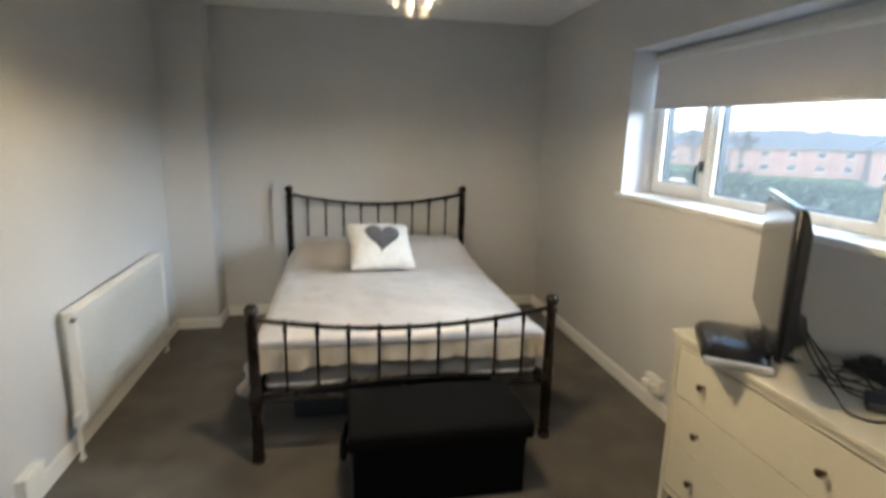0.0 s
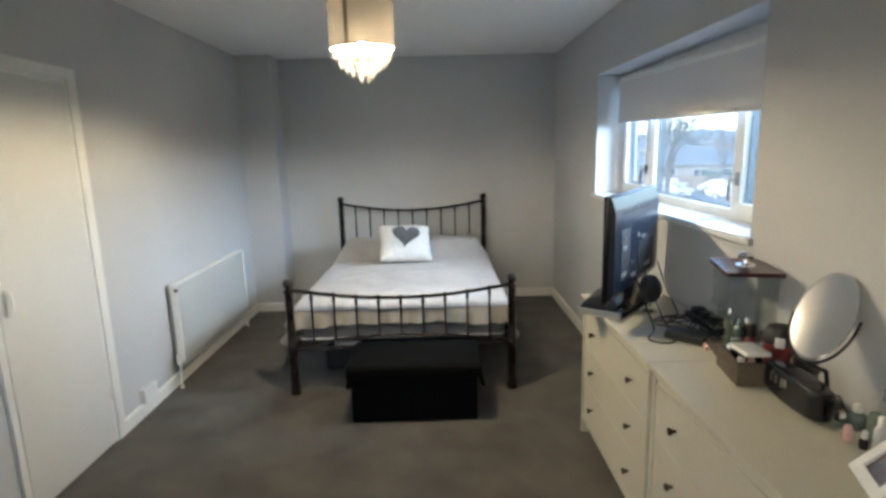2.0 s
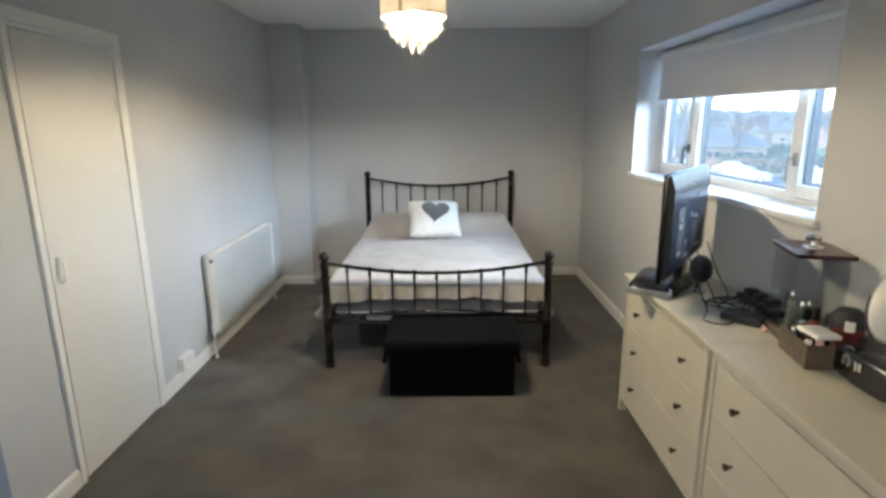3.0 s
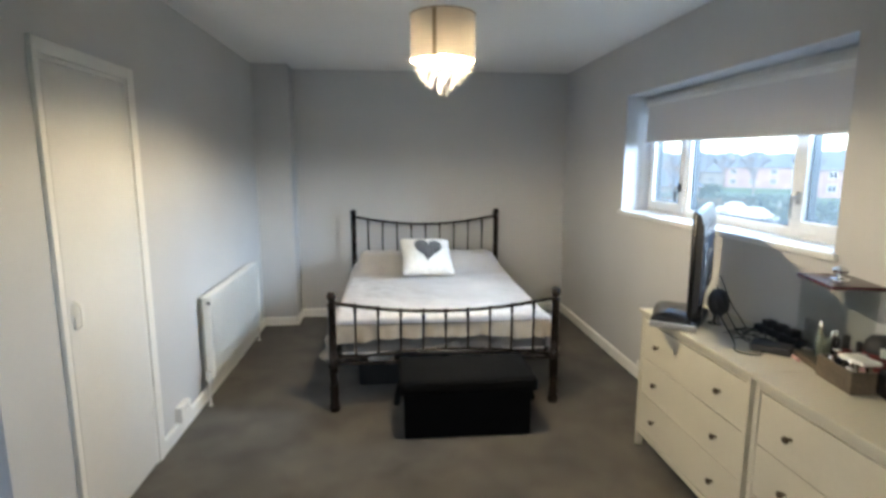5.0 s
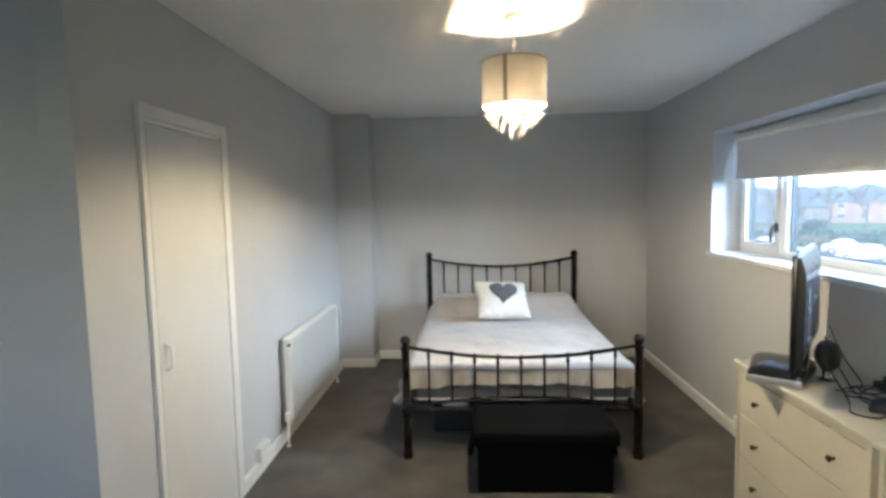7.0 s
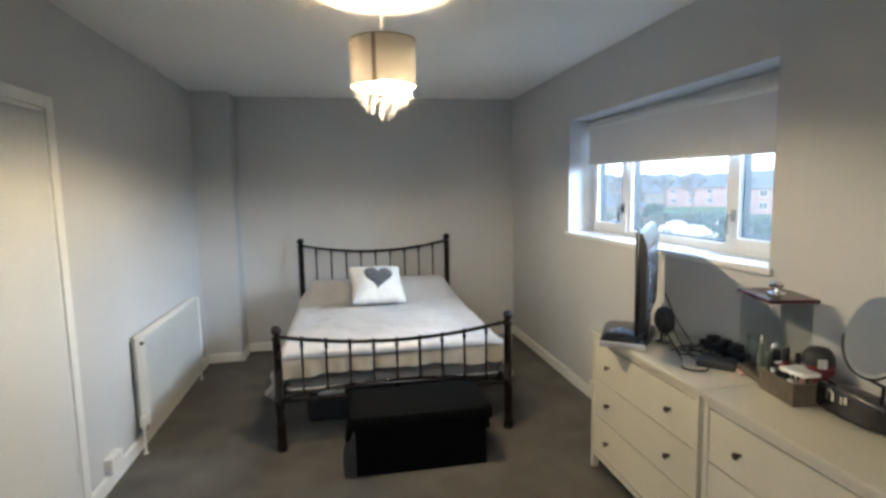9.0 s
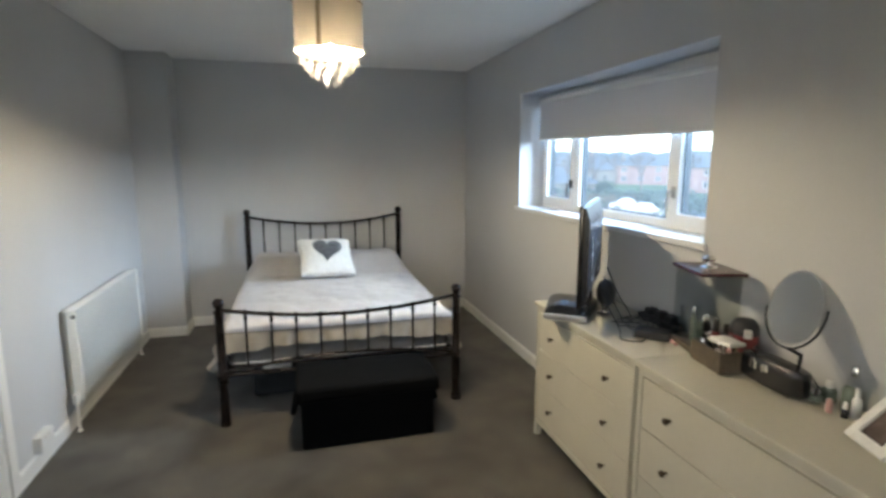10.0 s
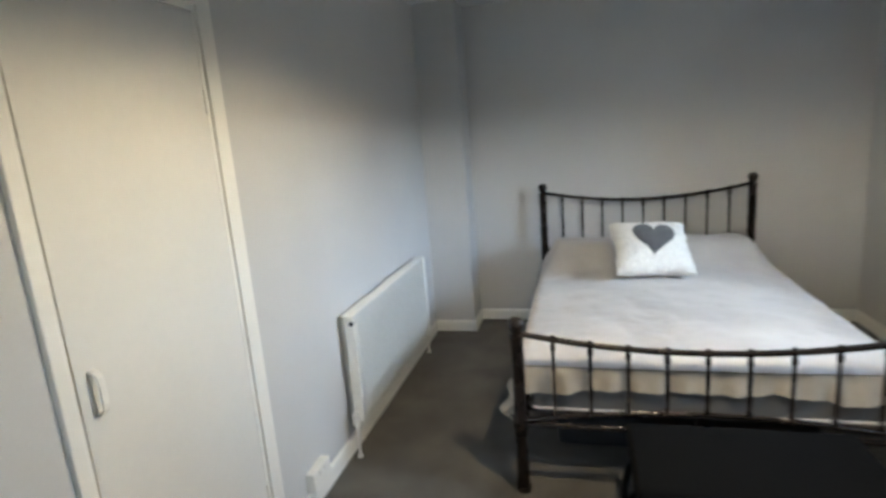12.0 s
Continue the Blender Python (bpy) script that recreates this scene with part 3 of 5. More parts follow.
def bed_end(y, top_end, top_mid, low_end, low_mid, bar):
    bm = B()
    tube(bm, [(x, y, z) for x, z in arc(BX0 + 0.01, BX1 - 0.01, top_end, top_mid)], 0.0125, 10)
    part("top_rail", bm, M_IRON, bed, smooth=50)
    bm = B()
    tube(bm, [(x, y, z) for x, z in arc(BX0 + 0.01, BX1 - 0.01, low_end, low_mid)], 0.0105, 10)
    part("lower_rail", bm, M_IRON, bed, smooth=50)
    bm = B()
    frustum(bm, (BX0 + 0.02, y, bar), (BX1 - 0.02, y, bar), 0.011, seg=10)
    part("cross_bar", bm, M_IRON, bed, smooth=50)
    for k in range(9):
        x = BX0 + (BX1 - BX0) * (k + 1) / 10
        u = 1 - (2 * (k + 1) / 10 - 1) ** 2
        zt, zb = top_end + (top_mid - top_end) * u, low_end + (low_mid - low_end) * u
        bm = B()
        lathe(bm, [(0.007, zb), (0.011, zb + 0.008), (0.011, zb + 0.02), (0.007, zb + 0.028), (0.007, zt - 0.05), (0.0115, zt - 0.042), (0.0115, zt - 0.024), (0.008, zt - 0.018), (0.012, zt - 0.008),
                   (0.015, zt + 0.004), (0.011, zt + 0.016), (0.0, zt + 0.02)], (x, y, 0), 12)
        part("spindle", bm, M_IRON, bed, smooth=50)


bed_end(BF, 0.705, 0.636, 0.325, 0.385, 0.308)
bed_end(BH, 1.037, 0.958, 0.60, 0.62, 0.32)
for x in (BX0 + 0.012, BX1 - 0.012):
    bm = B()
    box(bm, x - 0.012, x + 0.012, BF + 0.02, BH - 0.02, 0.285, 0.325, 0.003)
    part("side_rail", bm, M_IRON, bed)
for k in range(12):
    y = BF + 0.12 + k * 0.162
    bm = B()
    box(bm, BX0 + 0.026, BX1 - 0.026, y, y + 0.06, 0.306, 0.320, 0.002)
    part("slat", bm, M_WOOD, bed, "pale pine bed slat" if k == 0 else "")
bm = B()
frustum(bm, (0.71, 3.6, 0.0), (0.71, 3.6, 0.285), 0.018, seg=12)
box(bm, 0.69, 0.73, BF + 0.02, BH - 0.02, 0.283, 0.304, 0.002)
part("centre_support", bm, M_IRON, bed, smooth=50)

bm = B()
box(bm, BX0 + 0.035, BX1 - 0.035, BF + 0.055, BH - 0.05, 0.322, 0.545, 0.045, 4)
mat = thing("mattress", "grey fabric double mattress on the bed frame", "mattress", pose(0.71, 3.67, 0.32))
part("mattress_body", bm, M_MATTRESS, mat, smooth=50)
for z in (0.355, 0.52):
    bm = B()
    x0, x1, y0, y1 = BX0 + 0.033, BX1 - 0.033, BF + 0.053, BH - 0.048
    rr = 0.05
    pts = []
    for cx, cy, a0 in ((x1 - rr, y1 - rr, 0), (x0 + rr, y1 - rr, 90), (x0 + rr, y0 + rr, 180), (x1 - rr, y0 + rr, 270)):
        for k in range(6):
            a = radians(a0 + 18 * k)
            pts.append((cx + rr * math.cos(a), cy + rr * math.sin(a), z))
    tube(bm, pts, 0.007, 6, close=True)
    part("piping", bm, M_SPREAD, mat, "pale piping along the mattress edge")

# bedspread: lies on the mattress, rises over two pillows, hangs at the foot and both sides
SX0, SX1, SYF, SYH = BX0 + 0.035, BX1 - 0.035, BF + 0.085, BH - 0.06
RB = 0.05


def hang(e):
    if e <= 0:
        return 0.0, 0.0
    q = RB * math.pi / 2
    if e < q:
        return RB * math.sin(e / RB), RB * (1 - math.cos(e / RB))
    return RB, RB + e - q


def smooth01(t):
    t = max(0.0, min(1.0, t))
    return t * t * (3 - 2 * t)


def spread_point(u, v):
    side, foot = 0.27, 0.162
    sx = -side + (SX1 - SX0 + 2 * side) * u
    sy = (SYH - SYF) * v * (1 + foot / (SYH - SYF))
    eu = max(0.0, -sx, sx - (SX1 - SX0))
    ev = max(0.0, sy - (SYH - SYF))
    sgn = -1 if sx < 0 else 1
    x = SX0 + max(0.0, min(SX1 - SX0, sx))
    y = SYH - min(sy, SYH - SYF)
    e = (eu ** 3 + ev ** 3) ** (1 / 3)
    o, d = hang(e)
    if e > 0:
        cu, cv = eu / (eu + ev), ev / (eu + ev)
        n = math.hypot(cu, cv)
        ox, oy = cu / n, cv / n
        s = y * 1.0 if cu > cv else x
        low = smooth01(d / 0.2)
        wav = 0.010 * math.sin(s * 37 + 1.3) + 0.008 * math.sin(s * 71 + 0.4) + 0.018 * noise.noise(Vector((s * 9, d * 4, 3.0 + cu)))
        out = o + low * wav + (((0.062 if sx < 0 else 0.035) * (1 + 0.35 * math.sin(d * 60 + s * 40))) * low if cu > 0.2 and cv > 0.2 else 0)
        if cv > cu:
            out = min(out, 0.066) if 0.1 < (x - SX0) / (SX1 - SX0) < 0.9 else min(out, 0.085)
        x += sgn * ox * out * (0.82 if cv > cu else 1)
        y -= oy * out
        d += 0.010 * math.sin(s * 17) * smooth01((e - 0.12) / 0.1)
    px = (x - SX0) / (SX1 - SX0)
    pil = smooth01((y - 4.02) / 0.30) * (1 - 0.35 * smooth01((y - 4.5) / 0.14))
    two = 0.80 + 0.2 * abs(math.cos(math.pi * px)) ** 0.7
    edge = smooth01(min(px, 1 - px) / 0.10 + 0.35)
    z = 0.568 + 0.02 * math.sin(math.pi * px) * smooth01((SYH - y) / 0.4) + 0.155 * pil * two * edge
    z += 0.012 * noise.noise(Vector((x * 3.1, y * 2.3, 0.7))) + 0.010 * noise.noise(Vector((x * 9, y * 7, 4.2))) + 0.004 * noise.noise(Vector((x * 22, y * 18, 1.2)))
    return Vector((x, y, z - d))


spread = thing("bedspread", "oatmeal cotton bedspread with beige hem over the mattress and pillows", "bedspread", pose(0.71, 3.6, 0.57))
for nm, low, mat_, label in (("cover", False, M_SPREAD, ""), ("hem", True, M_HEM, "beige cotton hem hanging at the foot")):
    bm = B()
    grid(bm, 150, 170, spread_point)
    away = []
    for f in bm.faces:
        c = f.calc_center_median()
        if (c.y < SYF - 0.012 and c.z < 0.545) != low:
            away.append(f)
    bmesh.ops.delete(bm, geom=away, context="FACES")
    bmesh.ops.recalc_face_normals(bm, faces=bm.faces[:])
    bmesh.ops.solidify(bm, geom=bm.faces[:], thickness=0.006)
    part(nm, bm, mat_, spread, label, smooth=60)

bm = B()
pts = []
for i in range(121):
    u = 0.135 + 0.73 * i / 120
    v0, v1 = 0.8, 1.0
    for k in range(24):
        vm = (v0 + v1) / 2
        if spread_point(u, vm).z > 0.548:
            v0 = vm
        else:
            v1 = vm
    p = spread_point(u, v0)
    pts.append((p.x, p.y - 0.005, p.z))
tube(bm, pts, 0.0028, 6)
part("seam", bm, M_WOOD, spread, "stitched seam above the hem")

# heart cushion
cu_m = Matrix.Translation((0.672, 3.955, 0.750)) @ Matrix.Rotation(radians(9), 4, "Z") @ Matrix.Rotation(radians(40), 4, "X") @ Matrix.Rotation(radians(-3), 4, "Z")
cushion = thing("cushion", "fluffy white square cushion with a charcoal heart, on the bed", "cushion", cu_m)
CW, CH, CT = 0.475, 0.415, 0.105


def cushion_height(x, y):
    a = max(0.0, 1 - (2 * abs(x) / CW) ** 2.6) * max(0.0, 1 - (2 * abs(y) / CH) ** 2.6)
    return CT * a ** 0.5


def cushion_point(u, v, side):
    a, b = 2 * u - 1, 2 * v - 1
    pinch = 1 - 0.13 * (1 - a * a)
    pinch2 = 1 - 0.12 * (1 - b * b)
    x, y = a * CW / 2, b * CH / 2
    h = cushion_height(x, y)
    f = 0.009 * noise.noise(Vector((x * 55, y * 55, side * 3))) + 0.006 * noise.noise(Vector((x * 120, y * 120, side)))
    e = 0.03 * noise.noise(Vector((a * 14, b * 14, 5))) + 0.05 * noise.noise(Vector((a * 3, b * 3, 2))) - 0.07 * (a * b) ** 4
    return Vector((x * pinch2 * (1 + e), y * pinch * (1 + e), side * (h + (f if h > 0.012 else 0))))


bm = B()
for s in (1, -1):
    grid(bm, 70, 66, lambda u, v, s=s: cushion_point(u, v, s))
bmesh.ops.remove_doubles(bm, verts=bm.verts[:], dist=0.0008)
bmesh.ops.recalc_face_normals(bm, faces=bm.faces[:])
part("cover", bm, M_CUSHION, cushion, local=True, smooth=70)
bm = B()


def heart_point(u, v):
    t = 2 * math.pi * u
    hx = 16 * math.sin(t) ** 3
    hy = 13 * math.cos(t) - 5 * math.cos(2 * t) - 2 * math.cos(3 * t) - math.cos(4 * t)
    w = v * (1 + 0.07 * noise.noise(Vector((hx * 0.9, hy * 0.9, 2))))
    x, y = w * hx * 0.0075, w * (hy + 2) * 0.0083
    x, y = x * 0.993 + y * 0.12, -0.002 + y * 0.993 - x * 0.12
    return Vector((x, y, cushion_height(x, y) + 0.009 * (1 - v ** 6) + 0.002 + 0.004 * noise.noise(Vector((x * 90, y * 90, 1)))))


grid(bm, 60, 14, heart_point, close_u=True)
bmesh.ops.remove_doubles(bm, verts=bm.verts[:], dist=0.0002)
part("heart", bm, M_HEART, cushion, "charcoal plush heart", local=True, smooth=70)

# storage box at the foot of the bed
ott = thing("storage_ottoman", "black fabric storage ottoman with an overhanging lid at the bed foot", "ottoman", pose(0.80, 2.4, 0))
bm = B()
box(bm, 0.435, 1.165, 2.215, 2.585, 0.002, 0.29, 0.008)
part("body", bm, M_OTTOMAN, ott)
bm = B()
box(bm, 0.412, 1.192, 2.178, 2.605, 0.285, 0.357, 0.018, 3)
bmesh.ops.subdivide_edges(bm, edges=[e for e in bm.edges if e.calc_length() > 0.3], cuts=14, use_grid_fill=True)
for v in bm.verts:
    n = noise.noise(Vector((v.co.x * 5, v.co.y * 6, v.co.z * 9)))
    v.co.z += 0.007 * n - (0.010 * max(0.0, (abs(v.co.x - 0.80) - 0.25) / 0.14) if v.co.z < 0.34 else 0.004 * n)
    v.co.y += 0.005 * noise.noise(Vector((v.co.x * 9, 3.0, v.co.z * 14)))
part("lid", bm, M_OTTOMAN, ott, smooth=50)
for s in (-1, 1):
    x = 0.80 + s * 0.366
    bm = B()
    tube(bm, [(x, 2.31, 0.268), (x + s * 0.022, 2.315, 0.235), (x + s * 0.040, 2.34, 0.165), (x + s * 0.046, 2.40, 0.135), (x + s * 0.040, 2.46, 0.165), (x + s * 0.022, 2.485, 0.235), (x, 2.49, 0.268)], 0.013, 8)
    for y in (2.31, 2.49):
        box(bm, min(x, x + s * 0.006), max(x, x + s * 0.006), y - 0.03, y + 0.03, 0.22, 0.28, 0.002)
    part("carry_handle", bm, M_OTTOMAN, ott, smooth=50)

bm = B()
box(bm, 0.13, 1.24, 2.98, 3.5, 0.002, 0.19, 0.03, 3)
single("storage_bag", bm, M_BAG, "dark grey fabric storage bag under the bed", "bag", smooth=50, base=(0.4, 3.2, 0))
bm = B()
box(bm, 0.20, 0.38, 2.97, 3.10, 0.191, 0.245, 0.012)
single("storage_box", bm, M_WHITEPL, "small pale carton on the storage bag under the bed", "box", base=(0.29, 3.03, 0.191))

# ---- dressers ----
KNOB = B()
lathe(KNOB, [(0.006, 0), (0.006, 0.010), (0.011, 0.016), (0.0135, 0.021), (0.012, 0.026), (0.0, 0.028)], (0, 0, 0), 14, Matrix.Rotation(radians(-90), 4, "Y"))
DEPTH, DTOP = 0.43, 0.782


def dresser(y0, y1):
    """Front faces -x; local origin at the front, the y0 end."""
    w = y1 - y0
    d = thing("chest_of_drawers", "cream painted three-drawer chest with bronze knobs against the window wall", "chest of drawers", pose(1.711, y0, 0), "chests of drawers along the window wall")
    bm = B()
    box(bm, 0.0, DEPTH, 0.0, w, DTOP - 0.02, DTOP, 0.003)
    part("top", bm, M_DRESSER, d, local=True)
    bm = B()
    for a, b in ((0.014, 0.037), (w - 0.037, w - 0.014)):
        box(bm, 0.014, 0.05, a, b, 0.001, DTOP - 0.021, 0.002)
        box(bm, DEPTH - 0.05, DEPTH - 0.012, a, b, 0.001, DTOP - 0.021, 0.002)
        box(bm, 0.05, DEPTH - 0.05, a + 0.004, b - 0.004, 0.095, DTOP - 0.021)
    box(bm, 0.016, 0.04, 0.034, w - 0.034, DTOP - 0.05, DTOP - 0.021)
    box(bm, 0.016, 0.04, 0.034, w - 0.034, 0.082, 0.108)
    box(bm, DEPTH - 0.025, DEPTH - 0.013, 0.034, w - 0.034, 0.09, DTOP - 0.021)
    part("carcass", bm, M_DRESSER, d, local=True)
    bm = B()
    box(bm, 0.045, 0.05, 0.035, w - 0.035, 0.1, DTOP - 0.03)
    part("inner_panel", bm, M_GAP, d, local=True)
    z0, step = 0.112, 0.2045
    for k in range(3):
        a = z0 + k * step
        b = a + step - 0.004
        dr_b = B()
        box(dr_b, 0.020, 0.040, 0.037, w - 0.037, a, b, 0.002)
        drawer = part("drawer", dr_b, M_DRESSER, d, local=True)
        for y in (0.20, w - 0.20):
            kb = KNOB.copy()
            kb.transform(Matrix.Translation((0.020, y, (a + b) / 2)))
            part("knob", kb, M_KNOB, drawer, "dark bronze round knob" if k == 0 and y < 0.3 else "", local=True, smooth=50)
    return d


dresser(1.160, 2.083)
dresser(0.220, 1.157)

# ---- television ----
tv_dir = Vector((2.065 - 1.637, 2.005 - 1.465, 0)).normalized()
tv_ang = math.degrees(math.atan2(tv_dir.y, tv_dir.x))
# local frame: x along the screen from the near edge to the far edge, y towards the screen side, z up
TVM = pose(1.655, 1.486, 0.782, 0, 0, tv_ang + 2.4)
tv = thing("television", "flat black television on its stand on the chest, off", "television", TVM)
TVW = 0.72
bm = B()
box(bm, 0.0, TVW, 0.0, 0.021, 0.115, 0.572, 0.006, 3)
part("housing", bm, M_BLACK, tv, local=True, smooth=40)
bm = B()
box(bm, 0.022, TVW - 0.022, 0.0205, 0.0225, 0.155, 0.55)
part("screen", bm, M_BLACK, tv, "dark glossy screen", local=True)
bm = B()
profile = [(0.0, 0.125), (-0.018, 0.14), (-0.026, 0.165), (-0.026, 0.50), (-0.023, 0.515), (-0.008, 0.562), (0.0, 0.566)]
grid(bm, 10, 6, lambda u, v: Vector((0.016 + (TVW - 0.032) * u, *profile[round(v * 6)])))
for x in (0.016, TVW - 0.016):
    bm.faces.new([bm.verts.new((x, *p)) for p in profile])
bmesh.ops.remove_doubles(bm, verts=bm.verts[:], dist=1e-5)
bmesh.ops.recalc_face_normals(bm, faces=bm.faces[:])
back = part("back_cover", bm, M_TVBACK, tv, "blue-black plastic back cover", local=True, smooth=40)
bm = B()
for k in range(14):
    box(bm, 0.12 + k * 0.03, 0.14 + k * 0.03, -0.0275, -0.0262, 0.488, 0.493)
for x in (0.24, 0.46):
    frustum(bm, (x, -0.028, 0.45), (x, -0.0262, 0.45), 0.007, seg=10)
box(bm, 0.10, 0.22, -0.0285, -0.0262, 0.20, 0.42, 0.001)
box(bm, 0.36, 0.62, -0.0285, -0.0262, 0.17, 0.33, 0.001)
box(bm, 0.018, 0.032, -0.012, -0.006, 0.2, 0.5)
part("vents", bm, M_BLACKMATT, back, "vent slots and mounting holes", local=True, kind="stuff")
for x, w, z, h in ((0.12, 0.05, 0.33, 0.02), (0.14, 0.02, 0.37, 0.014), (0.11, 0.06, 0.215, 0.02), (0.24, 0.07, 0.185, 0.02), (0.33, 0.03, 0.36, 0.02), (0.40, 0.06, 0.345, 0.014), (0.25, 0.025, 0.25, 0.014), (0.45, 0.10, 0.2, 0.018)):
    bm = B()
    box(bm, x, x + w, -0.0315, -0.0288, z, z + h, 0.001)
    part("label", bm, M_SILVER, back, "pale printed label plate", local=True)
bm = B()
box(bm, 0.27, 0.42, -0.02, 0.012, 0.035, 0.16, 0.008)
part("neck", bm, M_BLACK, tv, local=True, smooth=40)
bm = B()


def base_point(u, v):
    a = 2 * math.pi * u
    c, s = math.cos(a), math.sin(a)
    r = (abs(c) ** 7 + abs(s) ** 7) ** (-1 / 7)
    prof = [(0.0, 0.046), (0.35, 0.045), (0.80, 0.034), (0.95, 0.024), (1.0, 0.016), (1.0, 0.004), (0.985, 0.0005)]
    k = v * (len(prof) - 1)
    i = min(int(k), len(prof) - 2)
    q = prof[i][0] + (prof[i + 1][0] - prof[i][0]) * (k - i)
    z = prof[i][1] + (prof[i + 1][1] - prof[i][1]) * (k - i)
    return Vector((0.392 + 0.196 * q * r * c, 0.094 + 0.140 * q * r * s * (0.86 + 0.14 * c), z * 1.45))


grid(bm, 56, 12, base_point, close_u=True)
bmesh.ops.remove_doubles(bm, verts=bm.verts[:], dist=1e-5)
bmesh.ops.recalc_face_normals(bm, faces=bm.faces[:])
part("base", bm, M_BLACK, tv, local=True, smooth=60)
bm = B()
box(bm, 0.182, 0.196, -0.012, 0.196, 0.002, 0.030, 0.004)
part("base_trim", bm, M_SILVER, tv, "silver trim on the edge of the base", local=True)


def cable(name, pts, r, label, m=M_BLACKMATT):
    """A cable through the points, smoothed."""
    ps = [Vector(p) for p in pts]
    out = []
    for i in range(len(ps) - 1):
        p0, p1, p2, p3 = ps[max(i - 1, 0)], ps[i], ps[i + 1], ps[min(i + 2, len(ps) - 1)]
        for k in range(6):
            t = k / 6
            out.append(0.5 * ((2 * p1) + (p2 - p0) * t + (2 * p0 - 5 * p1 + 4 * p2 - p3) * t * t + (3 * p1 - p0 - 3 * p2 + p3) * t ** 3))
    out.append(ps[-1])
    bm = B()
    tube(bm, out, r, 6)
    return single(name, bm, m, label, "cable", "cables behind the television", smooth=60, base=tuple(ps[-1]))


Z0 = DTOP + 0.004
cable("power_cable", [(1.83, 1.62, 0.98), (1.86, 1.60, 0.88), (1.87, 1.50, Z0), (1.80, 1.38, Z0), (1.87, 1.33, Z0), (1.98, 1.45, Z0), (2.09, 1.60, Z0)], 0.0035, "black power cable looping over the chest top")
cable("aerial_cable", [(1.90, 1.70, 0.99), (1.93, 1.66, 0.88), (1.95, 1.58, Z0), (1.92, 1.46, Z0 + 0.004), (2.0, 1.40, Z0 + 0.004), (2.08, 1.52, Z0), (2.12, 1.7, Z0)], 0.003, "thin black aerial cable looping over the chest top")
cable("signal_cable", [(2.02, 1.86, 1.0), (2.05, 1.80, 0.87), (2.06, 1.70, Z0), (1.98, 1.60, Z0 + 0.006), (2.02, 1.48, Z0 + 0.006), (2.10, 1.42, Z0)], 0.003, "thin black signal cable tangled on the chest top")
cable("charger_cable", [(1.96, 1.52, Z0), (1.90, 1.55, Z0 + 0.002), (1.94, 1.62, Z0 + 0.008), (2.03, 1.60, Z0 + 0.01), (2.05, 1.50, Z0 + 0.012), (1.99, 1.46, Z0 + 0.008)], 0.0028, "black charger cable coiled on the chest top")

cable("mains_cable", [(2.10, 1.52, Z0 + 0.03), (2.05, 1.46, Z0 + 0.01), (2.09, 1.38, Z0), (2.02, 1.42, Z0 + 0.008), (1.93, 1.50, Z0 + 0.008), (1.99, 1.60, Z0), (2.09, 1.66, Z0)], 0.0035, "black mains cable tangled by the power strip")
cable("usb_cable", [(1.90, 1.62, Z0), (1.97, 1.54, Z0 + 0.012), (2.06, 1.56, Z0 + 0.012), (2.07, 1.64, Z0 + 0.008), (1.99, 1.66, Z0), (1.93, 1.58, Z0 + 0.006)], 0.0028, "thin black cable coiled on the chest top")
strip = thing("power_strip", "black power strip with plugs against the wall", "power strip", pose(2.105, 1.53, DTOP, 0, 0, 92))
bm = B()
box(bm, -0.13, 0.13, -0.028, 0.028, 0.001, 0.032, 0.006)
part("strip_body", bm, M_BLACKMATT, strip, local=True)
for k in range(3):
    bm = B()
    box(bm, -0.1 + k * 0.07, -0.055 + k * 0.07, -0.024, 0.024, 0.0325, 0.065, 0.006)
    part("plug", bm, M_BLACKMATT, strip, local=True)
hub = thing("black_speaker", "round black speaker with a pale rim behind the television", "speaker", pose(1.945, 1.75, DTOP) @ Matrix.Diagonal((1.25, 1.25, 1.35, 1)))
bm = B()
lathe(bm, [(0.03, 0.0), (0.032, 0.006), (0.012, 0.012), (0.012, 0.035), (0.0, 0.036)], (0, 0, 0), 20)
part("foot", bm, M_CHROME, hub, local=True, smooth=50)
bm = B()
lathe(bm, [(0.0, -0.03), (0.03, -0.028), (0.048, -0.012), (0.05, 0.0), (0.048, 0.015), (0.035, 0.03), (0.0, 0.034)], (0, 0, 0), 24, pose(0, 0, 0.082, 80, 0, 35))
part("body", bm, M_BLACKMATT, hub, local=True, smooth=50)

bm = B()
box(bm, -0.075, 0.075, -0.05, 0.05, 0.001, 0.032, 0.007, 3, m=pose(1.955, 1.375, DTOP, 0, 0, -45))
single("set_top_box", bm, M_BLACKMATT, "small flat black box on the chest of drawers", "electronics", smooth=50, base=(1.955, 1.375, DTOP))

